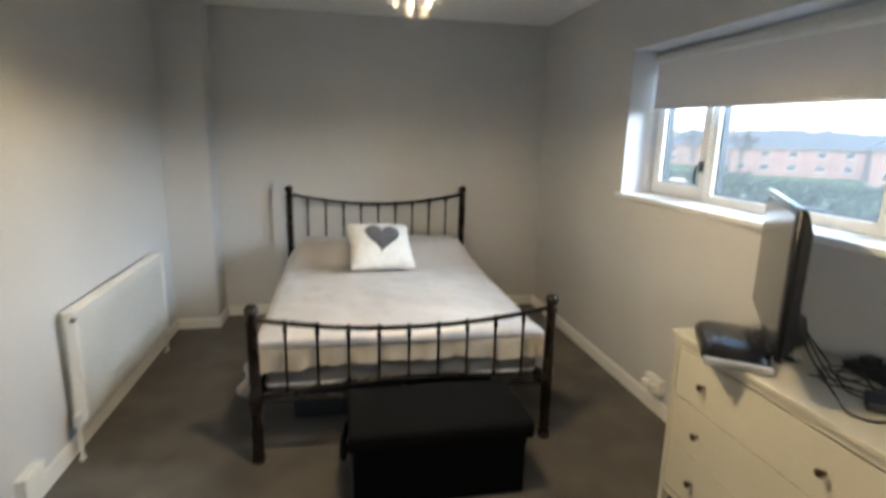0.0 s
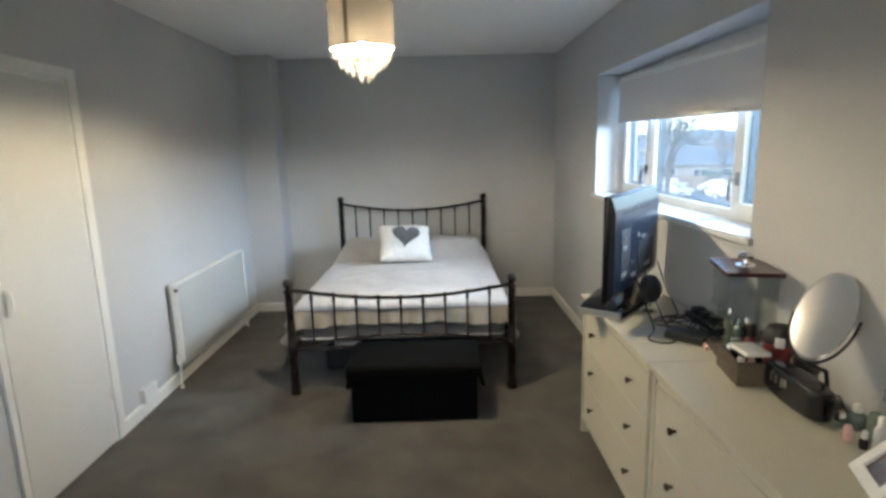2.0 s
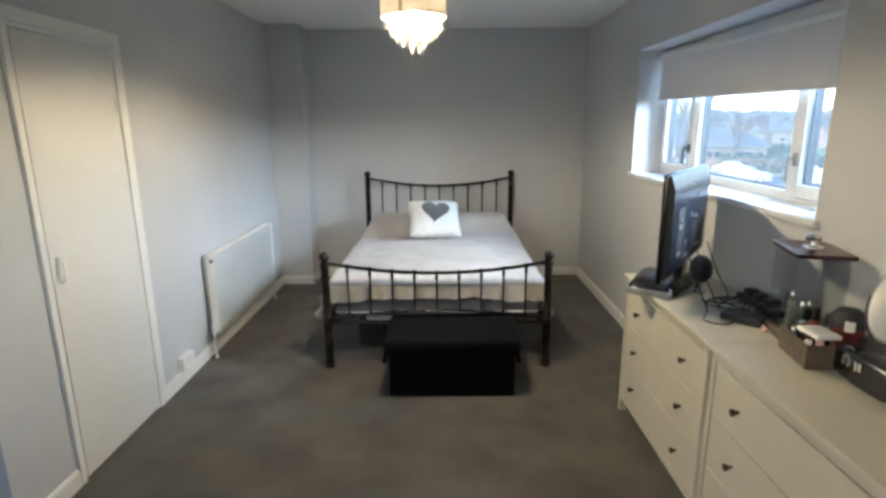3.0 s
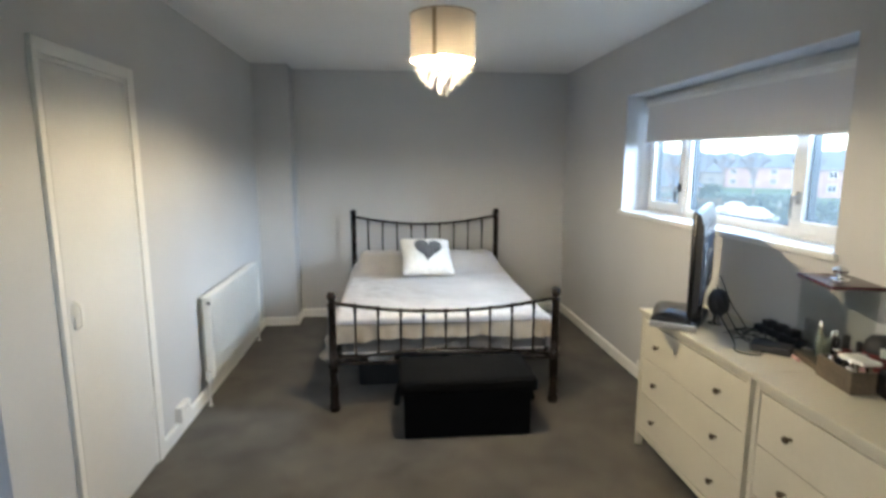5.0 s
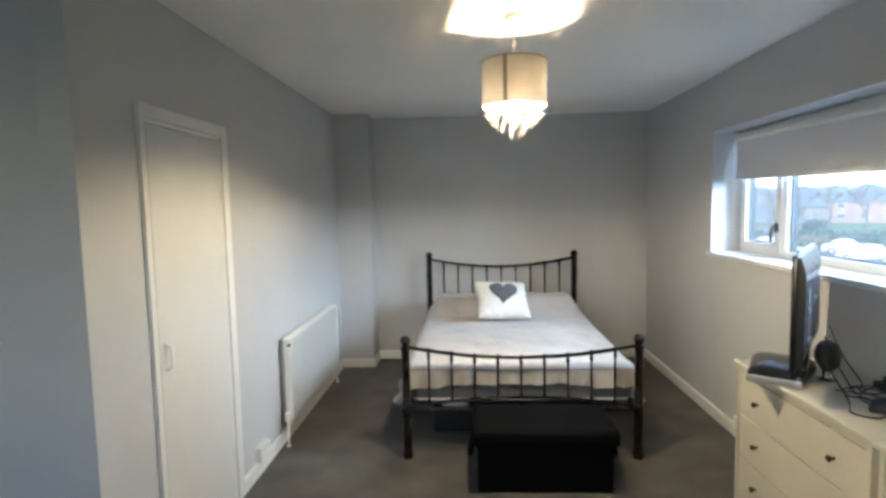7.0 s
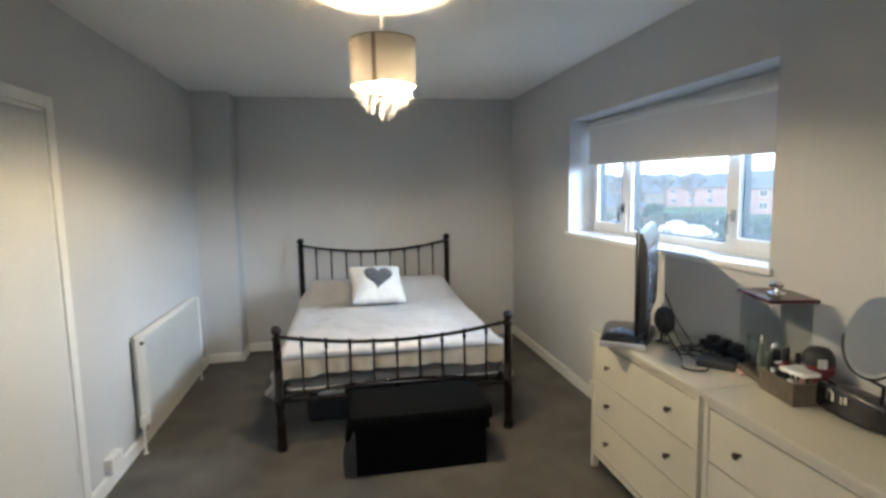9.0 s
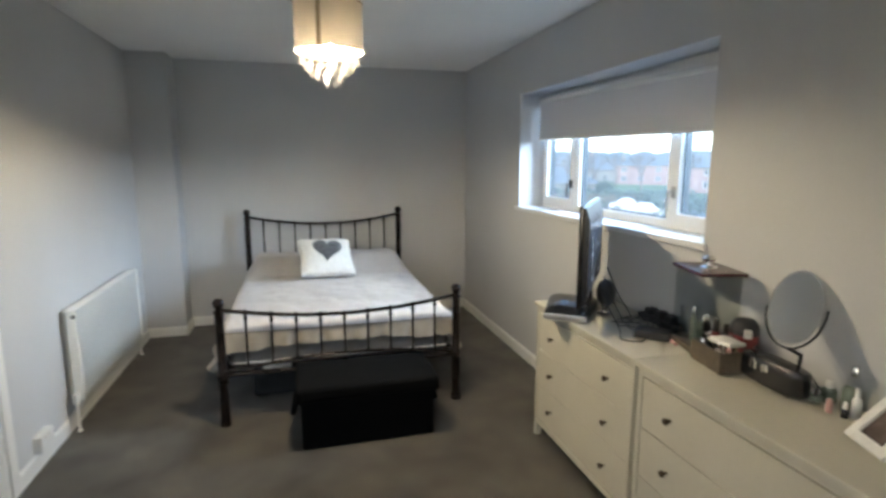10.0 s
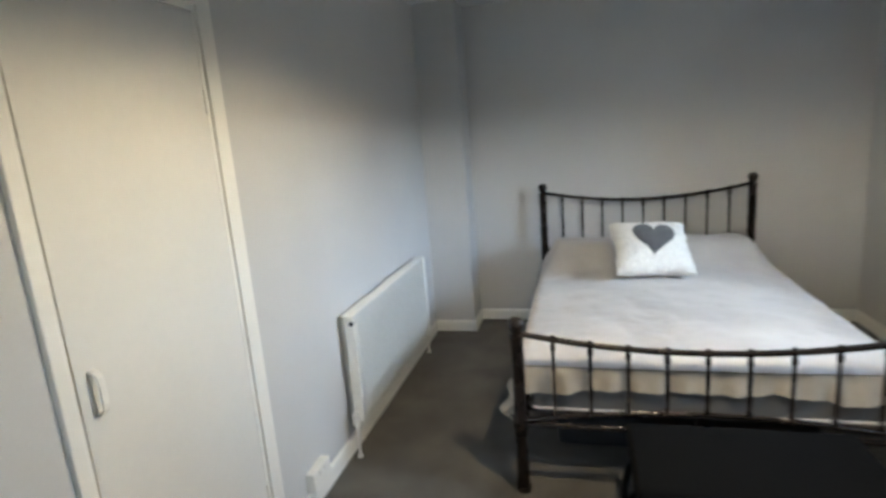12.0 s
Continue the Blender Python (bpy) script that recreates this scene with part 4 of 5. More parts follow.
# glass display case
CM = pose(2.060, 1.196, DTOP, 0, 0, -14) @ Matrix.Diagonal((0.98, 1.0, 1.125, 1))
case = thing("glass_case", "glass keepsake case with a plum wooden lid and chrome knob", "display case", CM)
hx, hy = 0.084, 0.118
bm = B()
box(bm, -hx, hx, -hy, hy, 0.001, 0.022, 0.003)
part("case_base", bm, M_WOOD, case, local=True)
for nm, b in (("front", (-hx + 0.004, -hx + 0.007, -hy + 0.005, hy - 0.005)), ("back", (hx - 0.007, hx - 0.004, -hy + 0.005, hy - 0.005)),
              ("left", (-hx + 0.0075, hx - 0.0075, hy - 0.008, hy - 0.005)), ("right", (-hx + 0.0075, hx - 0.0075, -hy + 0.005, -hy + 0.008))):
    bm = B()
    box(bm, *b, 0.0225, 0.29)
    p = part("glass_pane", bm, M_CASEGLASS, case, local=True)
bm = B()
box(bm, -hx - 0.008, hx + 0.008, -hy - 0.008, hy + 0.008, 0.2905, 0.304, 0.003)
part("lid", bm, M_LID, case, local=True)
bm = B()
lathe(bm, [(0.035, 0.0), (0.034, 0.004), (0.012, 0.008), (0.01, 0.018), (0.024, 0.024), (0.027, 0.032), (0.016, 0.042), (0.0, 0.044)], (0, 0, 0.3045), 20)
part("lid_knob", bm, M_CHROME, case, "polished chrome lid knob", local=True, smooth=50)


def bottle(name, m, h, r, mats, label, cat="bottle", cap=0.25):
    t = thing(name, label, cat, m)
    bm = B()
    s = h * (1 - cap)
    lathe(bm, [(r * 0.9, 0.0005), (r, 0.004), (r, s * 0.82), (r * 0.75, s * 0.95), (r * 0.45, s)], (0, 0, 0), 18)
    part("body", bm, mats[0], t, local=True, smooth=50)
    bm = B()
    lathe(bm, [(r * 0.55, s + 0.0005), (r * 0.58, s + 0.003), (r * 0.55, h - 0.003), (r * 0.4, h), (0, h)], (0, 0, 0), 18)
    part("cap", bm, mats[1], t, local=True, smooth=50)
    return t


# things inside and round the case
bottle("perfume_bottle", CM @ pose(-0.03, 0.03, 0.0225), 0.13, 0.014, (M_GREENTINT, M_CHROME), "slim glass perfume bottle with chrome cap in the case")
bottle("perfume_bottle", CM @ pose(-0.012, -0.02, 0.0225), 0.11, 0.013, (M_CASEGLASS, M_CHROME), "clear glass perfume bottle with chrome cap in the case")
bottle("red_jar", CM @ pose(0.028, -0.038, 0.0225), 0.10, 0.022, (M_RED, M_BLACKMATT), "red jar with a black cap in the case", "jar", 0.45)
bottle("perfume_bottle", CM @ pose(0.03, 0.03, 0.0225), 0.10, 0.016, (M_BLACKMATT, M_CHROME), "dark glass perfume bottle with chrome cap in the case")

GB = CM @ pose(-0.052, 0.055, 0.0225)
gbox = thing("glass_block", "small clear glass photo block standing in the case", "ornament", GB)
bm = B()
box(bm, -0.009, 0.009, -0.036, 0.036, 0.0, 0.125, 0.002)
part("block", bm, M_CASEGLASS, gbox, local=True)
bm = B()
tube(bm, [(0, -0.036, 0.001), (0, 0.036, 0.001), (0, 0.036, 0.124), (0, -0.036, 0.124)], 0.0016, 6, close=True)
part("edge", bm, M_CHROME, gbox, "bright ground glass edge", local=True)
bottle("candle_jar", CM @ pose(0.02, 0.078, 0.0225), 0.085, 0.024, (M_GREENTINT, M_CASEGLASS), "squat pale glass candle jar in the case", "jar", 0.3)
bottle("dark_jar", CM @ pose(0.052, -0.075, 0.0225), 0.09, 0.018, (M_HEART, M_BLACKMATT), "dark brown glass jar in the case", "jar", 0.35)

# wooden organiser with make-up
OM = pose(1.992, 1.022, DTOP, 0, 0, -9) @ Matrix.Diagonal((0.95, 1.5, 1.15, 1))
org = thing("organiser_box", "brown wooden organiser box full of make-up", "box", OM)
bm = B()
for b in ((-0.07, -0.062, -0.062, 0.062), (0.062, 0.07, -0.062, 0.062), (-0.062, 0.062, -0.062, -0.054), (-0.062, 0.062, 0.054, 0.062)):
    box(bm, *b, 0.001, 0.07, 0.001)
box(bm, -0.062, 0.062, -0.054, 0.054, 0.001, 0.008)
part("box_body", bm, M_WOOD, org, local=True)
bm = B()
box(bm, -0.0715, -0.0702, -0.04, 0.04, 0.02, 0.05)
part("front_panel", bm, M_WOOD, org, local=True)
items = [(-0.04, -0.02, 0.03, M_WHITEPL), (-0.03, 0.02, 0.012, M_BLACK), (-0.01, -0.035, 0.012, M_PINK), (0.0, 0.01, 0.014, M_CHROME), (0.02, -0.01, 0.013, M_BLACK), (0.035, 0.03, 0.012, M_WHITEPL), (-0.045, 0.035, 0.010, M_CHROME), (0.04, -0.035, 0.014, M_RED)]
for i, (x, y, r, mm) in enumerate(items):
    r = min(r, 0.013)
    h = 0.058 + 0.005 * (i % 4)
    bm = B()
    lathe(bm, [(r * 0.9, 0), (r, 0.003), (r, h * 0.6), (r * 0.86, h * 0.61), (r * 0.86, h - 0.002), (r * 0.7, h), (0, h)], (0, 0, 0), 14)
    bm.transform(OM @ pose(x, y, 0.009, random.uniform(-7, 7), random.uniform(-7, 7)) @ Matrix.Diagonal((1, 0.65, 1, 1)))
    single("makeup_tube", bm, mm, ("white", "glossy black", "pale pink", "chrome", "black", "white", "chrome", "red")[i] + " make-up tube standing in the organiser box", "cosmetics", "make-up in the organiser box", smooth=50, base=tuple((OM @ Vector((x, y, 0.009)))))
bm = B()
box(bm, -0.07, 0.03, -0.035, 0.035, 0, 0.012, 0.004, 2, m=OM @ pose(-0.0, -0.03, 0.0905, 0, 6, 15))
single("white_compact", bm, M_WHITEPL, "flat white compact lying across the organiser box", "cosmetics", smooth=50, base=tuple(OM @ Vector((0, -0.03, 0.09))))
bm = B()
box(bm, -0.014, 0.014, -0.02, 0.02, 0, 0.034, 0.003, 2, m=pose(2.08, 1.0, DTOP + 0.108, 0, 0, -30))
single("white_trinket_box", bm, M_WHITEPL, "tiny white trinket box on the organiser", "box", smooth=50, base=(2.08, 1.0, DTOP + 0.108))

# clutch bag
KM = pose(2.022, 0.815, DTOP, 0, 0, -2) @ Matrix.Diagonal((1.0, 1.0, 1.13, 1))
clutch = thing("clutch_bag", "glossy black clutch bag with a chrome clasp on the chest top", "bag", KM)
bm = B()
grid(bm, 32, 18, lambda u, v: Vector((0.040 * math.copysign(abs(math.cos(2 * math.pi * u)) ** 0.35, math.cos(2 * math.pi * u)) * (0.75 + 0.25 * abs(math.sin(math.pi * v)) ** 0.4) * (1 if 0 < v < 1 else 0.6), -0.125 + 0.25 * v, max(0.001, 0.044 + 0.046 * math.copysign(abs(math.sin(2 * math.pi * u)) ** 0.4, math.sin(2 * math.pi * u)) * (0.8 + 0.2 * math.sin(math.pi * v))) + 0.002 * noise.noise(Vector((u * 8, v * 9, 0))))), close_u=True)
bmesh.ops.holes_fill(bm, edges=[e for e in bm.edges if e.is_boundary], sides=0)
part("bag_body", bm, M_BLACK, clutch, local=True, smooth=60)
for y, w, z0, z1 in ((0.055, 0.011, 0.046, 0.072), (0.034, 0.011, 0.046, 0.072), (0.044, 0.011, 0.070, 0.078), (0.004, 0.008, 0.046, 0.07), (-0.014, 0.013, 0.05, 0.072)):
    bm = B()
    box(bm, -0.044, -0.036, y, y + w, z0, z1, 0.001)
    part("clasp_bar", bm, M_CHROME, clutch, "chrome clasp bar", local=True)

# vanity mirror
MM = pose(2.064, 0.797, 1.066) @ Matrix.Rotation(radians(-158), 4, "Z") @ Matrix.Rotation(radians(-38), 4, "Y") @ Matrix.Rotation(radians(7), 4, "X")
mir = thing("vanity_mirror", "oval tilting vanity mirror with a thin rim and black stand", "mirror", pose(2.075, 0.84, DTOP))
bm = B()
grid(bm, 48, 6, lambda u, v: Vector((0.004 * (1 - v * v), 0.078 * v * math.cos(2 * math.pi * u), 0.137 * v * math.sin(2 * math.pi * u))), close_u=True)
bmesh.ops.remove_doubles(bm, verts=bm.verts[:], dist=1e-5)
bm.transform(MM)
bmesh.ops.recalc_face_normals(bm, faces=bm.faces[:])
part("mirror_glass", bm, M_MIRROR, mir, "silvered glass", smooth=60)
bm = B()
tube(bm, [(0.0, 0.0795 * math.cos(a), 0.139 * math.sin(a)) for a in [2 * math.pi * i / 48 for i in range(48)]], 0.0016, 8, close=True)
grid(bm, 48, 1, lambda u, v: Vector((-0.006, 0.079 * v * math.cos(2 * math.pi * u), 0.138 * v * math.sin(2 * math.pi * u))), close_u=True)
bm.transform(MM)
part("rim", bm, M_CHROME, mir, "thin chrome rim", smooth=60)
bm = B()
tube(bm, [MM @ Vector((-0.012, 0.089 * math.cos(a), 0.147 * math.sin(a))) for a in [math.pi + math.pi * i / 24 for i in range(25)]], 0.004, 8)
bot = MM @ Vector((-0.012, 0, -0.147))
tube(bm, [tuple(bot), (0.5 * bot.x + 1.055, bot.y, bot.z - 0.03), (2.108, 0.80, DTOP + 0.012)], 0.006, 10)
lathe(bm, [(0.036, 0.001), (0.036, 0.006), (0.02, 0.012), (0.008, 0.02), (0.0, 0.02)], (2.108, 0.80, DTOP), 28)
part("stand", bm, M_BLACKMATT, mir, smooth=60)
cable("mirror_cable", [(2.10, 0.78, DTOP + 0.03), (2.09, 0.74, DTOP + 0.06), (2.08, 0.70, DTOP + 0.04), (2.10, 0.68, DTOP + 0.01), (2.12, 0.72, DTOP + 0.005)], 0.003, "black cable curled beside the mirror")

bottle("lotion_bottle", pose(2.085, 0.605, DTOP), 0.125, 0.018, (M_GREENTINT, M_CASEGLASS), "pale glass lotion bottle with a clear cap", cap=0.35)
bottle("lotion_bottle", pose(2.062, 0.560, DTOP), 0.095, 0.013, (M_WHITEPL, M_WHITEPL), "small white lotion bottle", cap=0.3)
bottle("spray_bottle", pose(2.022, 0.612, DTOP), 0.075, 0.010, (M_PINK, M_CASEGLASS), "small pink spray bottle", cap=0.4)
bottle("nail_polish", pose(2.034, 0.572, DTOP), 0.05, 0.011, (M_BLACK, M_WHITEPL), "small black nail polish bottle", cap=0.45)
bottle("toner_bottle", pose(2.09, 0.67, DTOP), 0.07, 0.022, (M_GREENTINT, M_WHITEPL), "squat green-tinted toner bottle", cap=0.3)
bottle("glass_vase", pose(2.10, 0.55, DTOP), 0.12, 0.02, (M_CASEGLASS, M_CASEGLASS), "small clear glass bottle", cap=0.3)

dome = thing("domed_ornament", "round ornament with a dark dome over a dull red band", "ornament", pose(2.098, 1.030, DTOP))
bm = B()
lathe(bm, [(0.030, 0.001), (0.036, 0.01), (0.036, 0.06), (0.050, 0.085), (0.052, 0.115)], (0, 0, 0), 28)
part("base", bm, M_RED, dome, local=True, smooth=50)
bm = B()
lathe(bm, [(0.0525, 0.1155), (0.053, 0.125), (0.048, 0.15), (0.033, 0.17), (0.0, 0.178)], (0, 0, 0), 28)
part("cap", bm, M_BLACKMATT, dome, "dark domed top", local=True, smooth=50)
bottle("nail_polish", pose(2.03, 0.665, DTOP), 0.055, 0.011, (M_CASEGLASS, M_BLACK), "small clear nail polish bottle", cap=0.45)
bottle("perfume_bottle", pose(2.125, 0.62, DTOP), 0.135, 0.018, (M_CASEGLASS, M_CHROME), "clear glass perfume bottle with chrome cap by the wall")
bottle("cream_jar", pose(2.06, 0.69, DTOP), 0.04, 0.022, (M_GREENTINT, M_WHITEPL), "small pale green cream jar with white lid", "jar", 0.4)
for i, (x, y, rz, ln) in enumerate(((2.0, 1.16, 30, 0.10), (2.13, 0.93, -60, 0.12), (1.98, 1.28, 75, 0.07))):
    bm = B()
    frustum(bm, (-ln / 2, 0, 0.008), (ln / 2, 0, 0.008), 0.0075, 0.006, 12)
    bm.transform(pose(x, y, DTOP, 0, 0, rz))
    single("makeup_pencil", bm, (M_BLACK, M_CHROME, M_PINK)[i], ("black", "silver", "pink")[i] + " make-up pencil lying on the chest top", "cosmetics", "pencils on the chest top", smooth=50, base=(x, y, DTOP))
for i, (x, y, z, r) in enumerate(((-0.045, -0.01, 0.078, 0.016), (-0.02, 0.04, 0.08, 0.013), (0.03, 0.0, 0.084, 0.014))):
    bm = B()
    p = OM @ Vector((x, y, z + 0.014))
    tube(bm, [p + Vector((r * math.cos(a), r * math.sin(a), 0.003 * math.sin(3 * a + i))) for a in [2 * math.pi * k / 20 for k in range(20)]], 0.0028, 6, close=True)
    single("bracelet", bm, M_CHROME, "silver bracelet on top of the make-up", "jewellery", "bracelets on the organiser box", smooth=60, base=tuple(p))

# leaning photo frame
FM = pose(1.912, 0.43, DTOP + 0.006) @ Matrix.Rotation(radians(-20), 4, "Z") @ Matrix.Rotation(radians(42), 4, "Y")
ph = thing("photo_frame", "white wooden photo frame leaning back on the chest top", "photo frame", FM)
bm = B()
ring_frame(bm, "x", 0.0, 0.016, -0.075, 0.075, 0.0, 0.255, 0.03, 0.003)
part("frame", bm, M_WHITEPL, ph, local=True)
bm = B()
box(bm, 0.008, 0.011, -0.047, 0.047, 0.028, 0.227)
part("photograph", bm, M_PHOTO, ph, "dark faded photograph", local=True)
bm = B()
box(bm, 0.0165, 0.019, -0.055, 0.055, 0.02, 0.24)
box(bm, 0.019, 0.022, -0.012, 0.012, 0.03, 0.18)
part("backing", bm, M_WOOD, ph, local=True)

# ---- outside ----
GZ = -4.1
M_GRASS = material("damp lawn grass", (0.085, 0.135, 0.05), 0.95, vary=0.35, scale=0.6, grain=9, grain_vary=0.25, bump=0.5, bump_dist=0.05)
M_ROAD = material("wet grey asphalt", (0.07, 0.07, 0.075), 0.6, vary=0.2, scale=0.4, grain=12, grain_vary=0.1, bump=0.1)
# outdoor haze is put into the paled, blued hedge, brick and roof colours
M_HEDGE = material("dark green hedge leaves", (0.085, 0.12, 0.10), 0.9, vary=0.4, scale=1.5, grain=14, grain_vary=0.4, bump=0.6, bump_dist=0.1)
M_BRICK = material("orange red brickwork", (0.27, 0.185, 0.17), 0.9, vary=0.2, scale=0.7, grain=7, grain_vary=0.15, bump=0.3, bump_dist=0.02)
M_ROOF = material("grey concrete roof tiles", (0.115, 0.13, 0.15), 0.85, vary=0.2, scale=0.8, grain=6, grain_vary=0.15, bump=0.3, bump_dist=0.03)
M_RENDER = material("pale house render", (0.2, 0.19, 0.18), 0.9, vary=0.1, scale=0.6, grain=8, bump=0.2)
M_BARK = material("grey brown bark", (0.13, 0.11, 0.10), 0.95, vary=0.3, scale=3, grain=20, grain_vary=0.2, bump=0.5, bump_dist=0.02)
M_CARWHITE = material("white car paint", (0.42, 0.43, 0.44), 0.25, vary=0.04, scale=2, bump=0.0)
M_CARGREY = material("silver grey car paint", (0.35, 0.36, 0.38), 0.25, vary=0.05, scale=2, bump=0.0)
M_CARGLASS = material("dark car glass", (0.03, 0.04, 0.05), 0.1, vary=0.1, scale=2, bump=0.0)
M_TYRE = material("black tyre rubber", (0.02, 0.02, 0.02), 0.85, vary=0.2, scale=8)
# blue-grey base colour carries the haze of distance over the woods
M_FARTREE = material("haze-tinted winter woodland", (0.10, 0.125, 0.145), 1.0, vary=0.3, scale=0.12, grain=1.2, grain_vary=0.3, bump=0.5, bump_dist=0.3)
M_FENCE = material("weathered timber fence", (0.22, 0.17, 0.13), 0.9, vary=0.25, scale=1.2, grain=10, grain_vary=0.2, bump=0.3, bump_dist=0.01)

bm = B()
grid(bm, 60, 60, lambda u, v: Vector((-200 + 2200 * u ** 2, -900 + 2400 * v, GZ - 0.02 + 0.1 * noise.noise(Vector((u * 30, v * 30, 0))) * min(1, u * 4))))
structure("ground", bm, M_GRASS, "damp green lawns running to the horizon")
ROADM = pose(33, 50, GZ, 0, 0, -37)
bm = B()
box(bm, -70, 70, -4.5, 4.5, 0.05, 0.16, m=ROADM)
structure("road", bm, M_ROAD, "wet grey asphalt road with parked cars")
for s in (-1, 1):
    bm = B()
    box(bm, -70, 70, s * 4.55 - 0.08, s * 4.55 + 0.08, 0.05, 0.28, 0.01, m=ROADM)
    structure("kerb", bm, M_RENDER, "pale concrete kerb of the road")
    bm = B()
    box(bm, -70, 70, min(s * 4.65, s * 6.4), max(s * 4.65, s * 6.4), 0.05, 0.26, m=ROADM)
    structure("pavement", bm, M_RENDER, "pale concrete pavement beside the road")


def car(m, paint, label):
    c = thing("car", label, "car", m, "cars parked along the road")
    prof = [(-2.1, 0.35), (-2.12, 0.75), (-1.95, 0.95), (-1.45, 1.02), (-0.95, 1.42), (0.25, 1.46), (0.95, 1.02), (1.85, 0.86), (2.1, 0.62), (2.08, 0.3)]
    bm = B()
    rings = []
    for y, k in ((-0.84, 0.93), (-0.8, 1.0), (0.8, 1.0), (0.84, 0.93)):
        rings.append([bm.verts.new((x, y * (1 if z < 1.05 else 0.82), 0.35 + (z - 0.35) * k)) for x, z in prof])
    for a, b in zip(rings, rings[1:]):
        for i in range(len(prof)):
            j = (i + 1) % len(prof)
            bm.faces.new((a[i], a[j], b[j], b[i]))
    bm.faces.new(rings[0][::-1])
    bm.faces.new(rings[-1])
    bmesh.ops.recalc_face_normals(bm, faces=bm.faces[:])
    part("body", bm, paint, c, local=True)
    bm = B()
    for s in (-1, 1):
        y = s * 0.72
        vs = [bm.verts.new((x, y + s * (0.09 if z < 1.1 else -0.02), z)) for x, z in ((-1.3, 1.02), (-0.9, 1.34), (0.2, 1.38), (0.8, 1.02))]
        bm.faces.new(vs)
        r = bmesh.ops.extrude_face_region(bm, geom=[f for f in bm.faces if vs[0] in f.verts])
        for v in [g for g in r["geom"] if isinstance(g, bmesh.types.BMVert)]:
            v.co.y += s * 0.03
    part("side_window", bm, M_CARGLASS, c, "dark side windows", local=True)
    bm = B()
    for xa, za, xb, zb in ((0.30, 1.455, 0.92, 1.06), (-1.42, 1.06, -0.98, 1.40)):
        d = 0.012
        vs = [bm.verts.new((x, y, z + d)) for x, y, z in ((xa, -0.6, za), (xa, 0.6, za), (xb, 0.72, zb), (xb, -0.72, zb))]
        bm.faces.new(vs)
    bmesh.ops.solidify(bm, geom=bm.faces[:], thickness=0.008)
    part("windscreen", bm, M_CARGLASS, c, local=True)
    for x in (-1.3, 1.3):
        for s in (-1, 1):
            bm = B()
            frustum(bm, (x, s * 0.66, 0.32), (x, s * 0.87, 0.32), 0.32, seg=20)
            w = part("wheel", bm, M_TYRE, c, local=True, smooth=40)
            bm = B()
            frustum(bm, (x, s * 0.871, 0.32), (x, s * 0.88, 0.32), 0.19, seg=16)
            part("rim", bm, M_SILVER, w, local=True, smooth=40)
    return c


white_car = car(ROADM @ pose(-16, 3.2, 0.16), M_CARWHITE, "white hatchback parked at the kerb")
for x, y, r in ((-10.5, 3.3, 180), (-5, 3.2, 0), (1.5, 3.3, 0), (9, -3.2, 180), (-24, 3.2, 0), (-31, -3.1, 180), (-14, -3.3, 180), (-3, -3.2, 0), (3.0, -3.3, 180)):
    copy_thing(white_car, ROADM @ pose(x, y, 0.16, 0, 0, r))
grey_car = car(ROADM @ pose(5.5, 3.3, 0.16), M_CARGREY, "silver grey hatchback parked at the kerb")
for x, y, r in ((-20, -3.2, 180), (14, 3.2, 0), (-8.5, -3.2, 0)):
    copy_thing(grey_car, ROADM @ pose(x, y, 0.16, 0, 0, r))


def house(m, w, d, eave, ridge, walls, label, wins, hip=True, chimney=True):
    """Front faces -y in its own frame; wins: (x, z, width, height) on the front."""
    h = thing("house", label, "house", m, "houses across the road")
    bm = B()
    box(bm, -w / 2, w / 2, 0, d, 0, eave)
    wall = part("wall", bm, walls, h, local=True)
    bm = B()
    o = 0.4
    k = d / 2 if hip else 0.0
    a = [bm.verts.new(p) for p in ((-w / 2 - o, -o, eave), (w / 2 + o, -o, eave), (w / 2 + o, d + o, eave), (-w / 2 - o, d + o, eave))]
    r = [bm.verts.new(p) for p in ((-w / 2 + k - (0 if hip else o), d / 2, ridge), (w / 2 - k + (0 if hip else o), d / 2, ridge))]
    for f in ((a[0], a[1], r[1], r[0]), (a[2], a[3], r[0], r[1]), (a[1], a[2], r[1]), (a[3], a[0], r[0]), (a[3], a[2], a[1], a[0])):
        bm.faces.new(f)
    bmesh.ops.recalc_face_normals(bm, faces=bm.faces[:])
    roof = part("roof", bm, M_ROOF, h, local=True)
    if chimney:
        bm = B()
        box(bm, w * 0.18, w * 0.18 + 0.9, d / 2 - 0.4, d / 2 + 0.4, ridge - 0.8, ridge + 0.9)
        part("chimney", bm, walls, roof, local=True)
    bm = B()
    box(bm, -w / 2 - o, w / 2 + o, -o - 0.12, -o, eave - 0.12, eave + 0.02)
    part("gutter", bm, M_RENDER, roof, "white gutter", local=True)
    for x, z, ww, hh in wins:
        bm = B()
        ring_frame(bm, "x", -0.06, 0.0, x - ww / 2, x + ww / 2, z, z + hh, 0.12)
        box(bm, -0.059, 0.0, x - 0.06, x + 0.06, z + 0.1, z + hh - 0.1)
        bm.transform(Matrix.Rotation(radians(90), 4, "Z") @ Matrix.Diagonal((1, -1, 1, 1)))
        bmesh.ops.recalc_face_normals(bm, faces=bm.faces[:])
        wf = part("window", bm, M_CARWHITE, h, local=True)
        bm = B()
        box(bm, x - ww / 2 + 0.1, x + ww / 2 - 0.1, -0.035, -0.005, z + 0.1, z + hh - 0.1)
        part("pane", bm, M_CARGLASS, wf, local=True)
    return h


def rows_of(xs, zs, ww=1.3, hh=1.2):
    return [(x, z, ww, hh) for z in zs for x in xs]


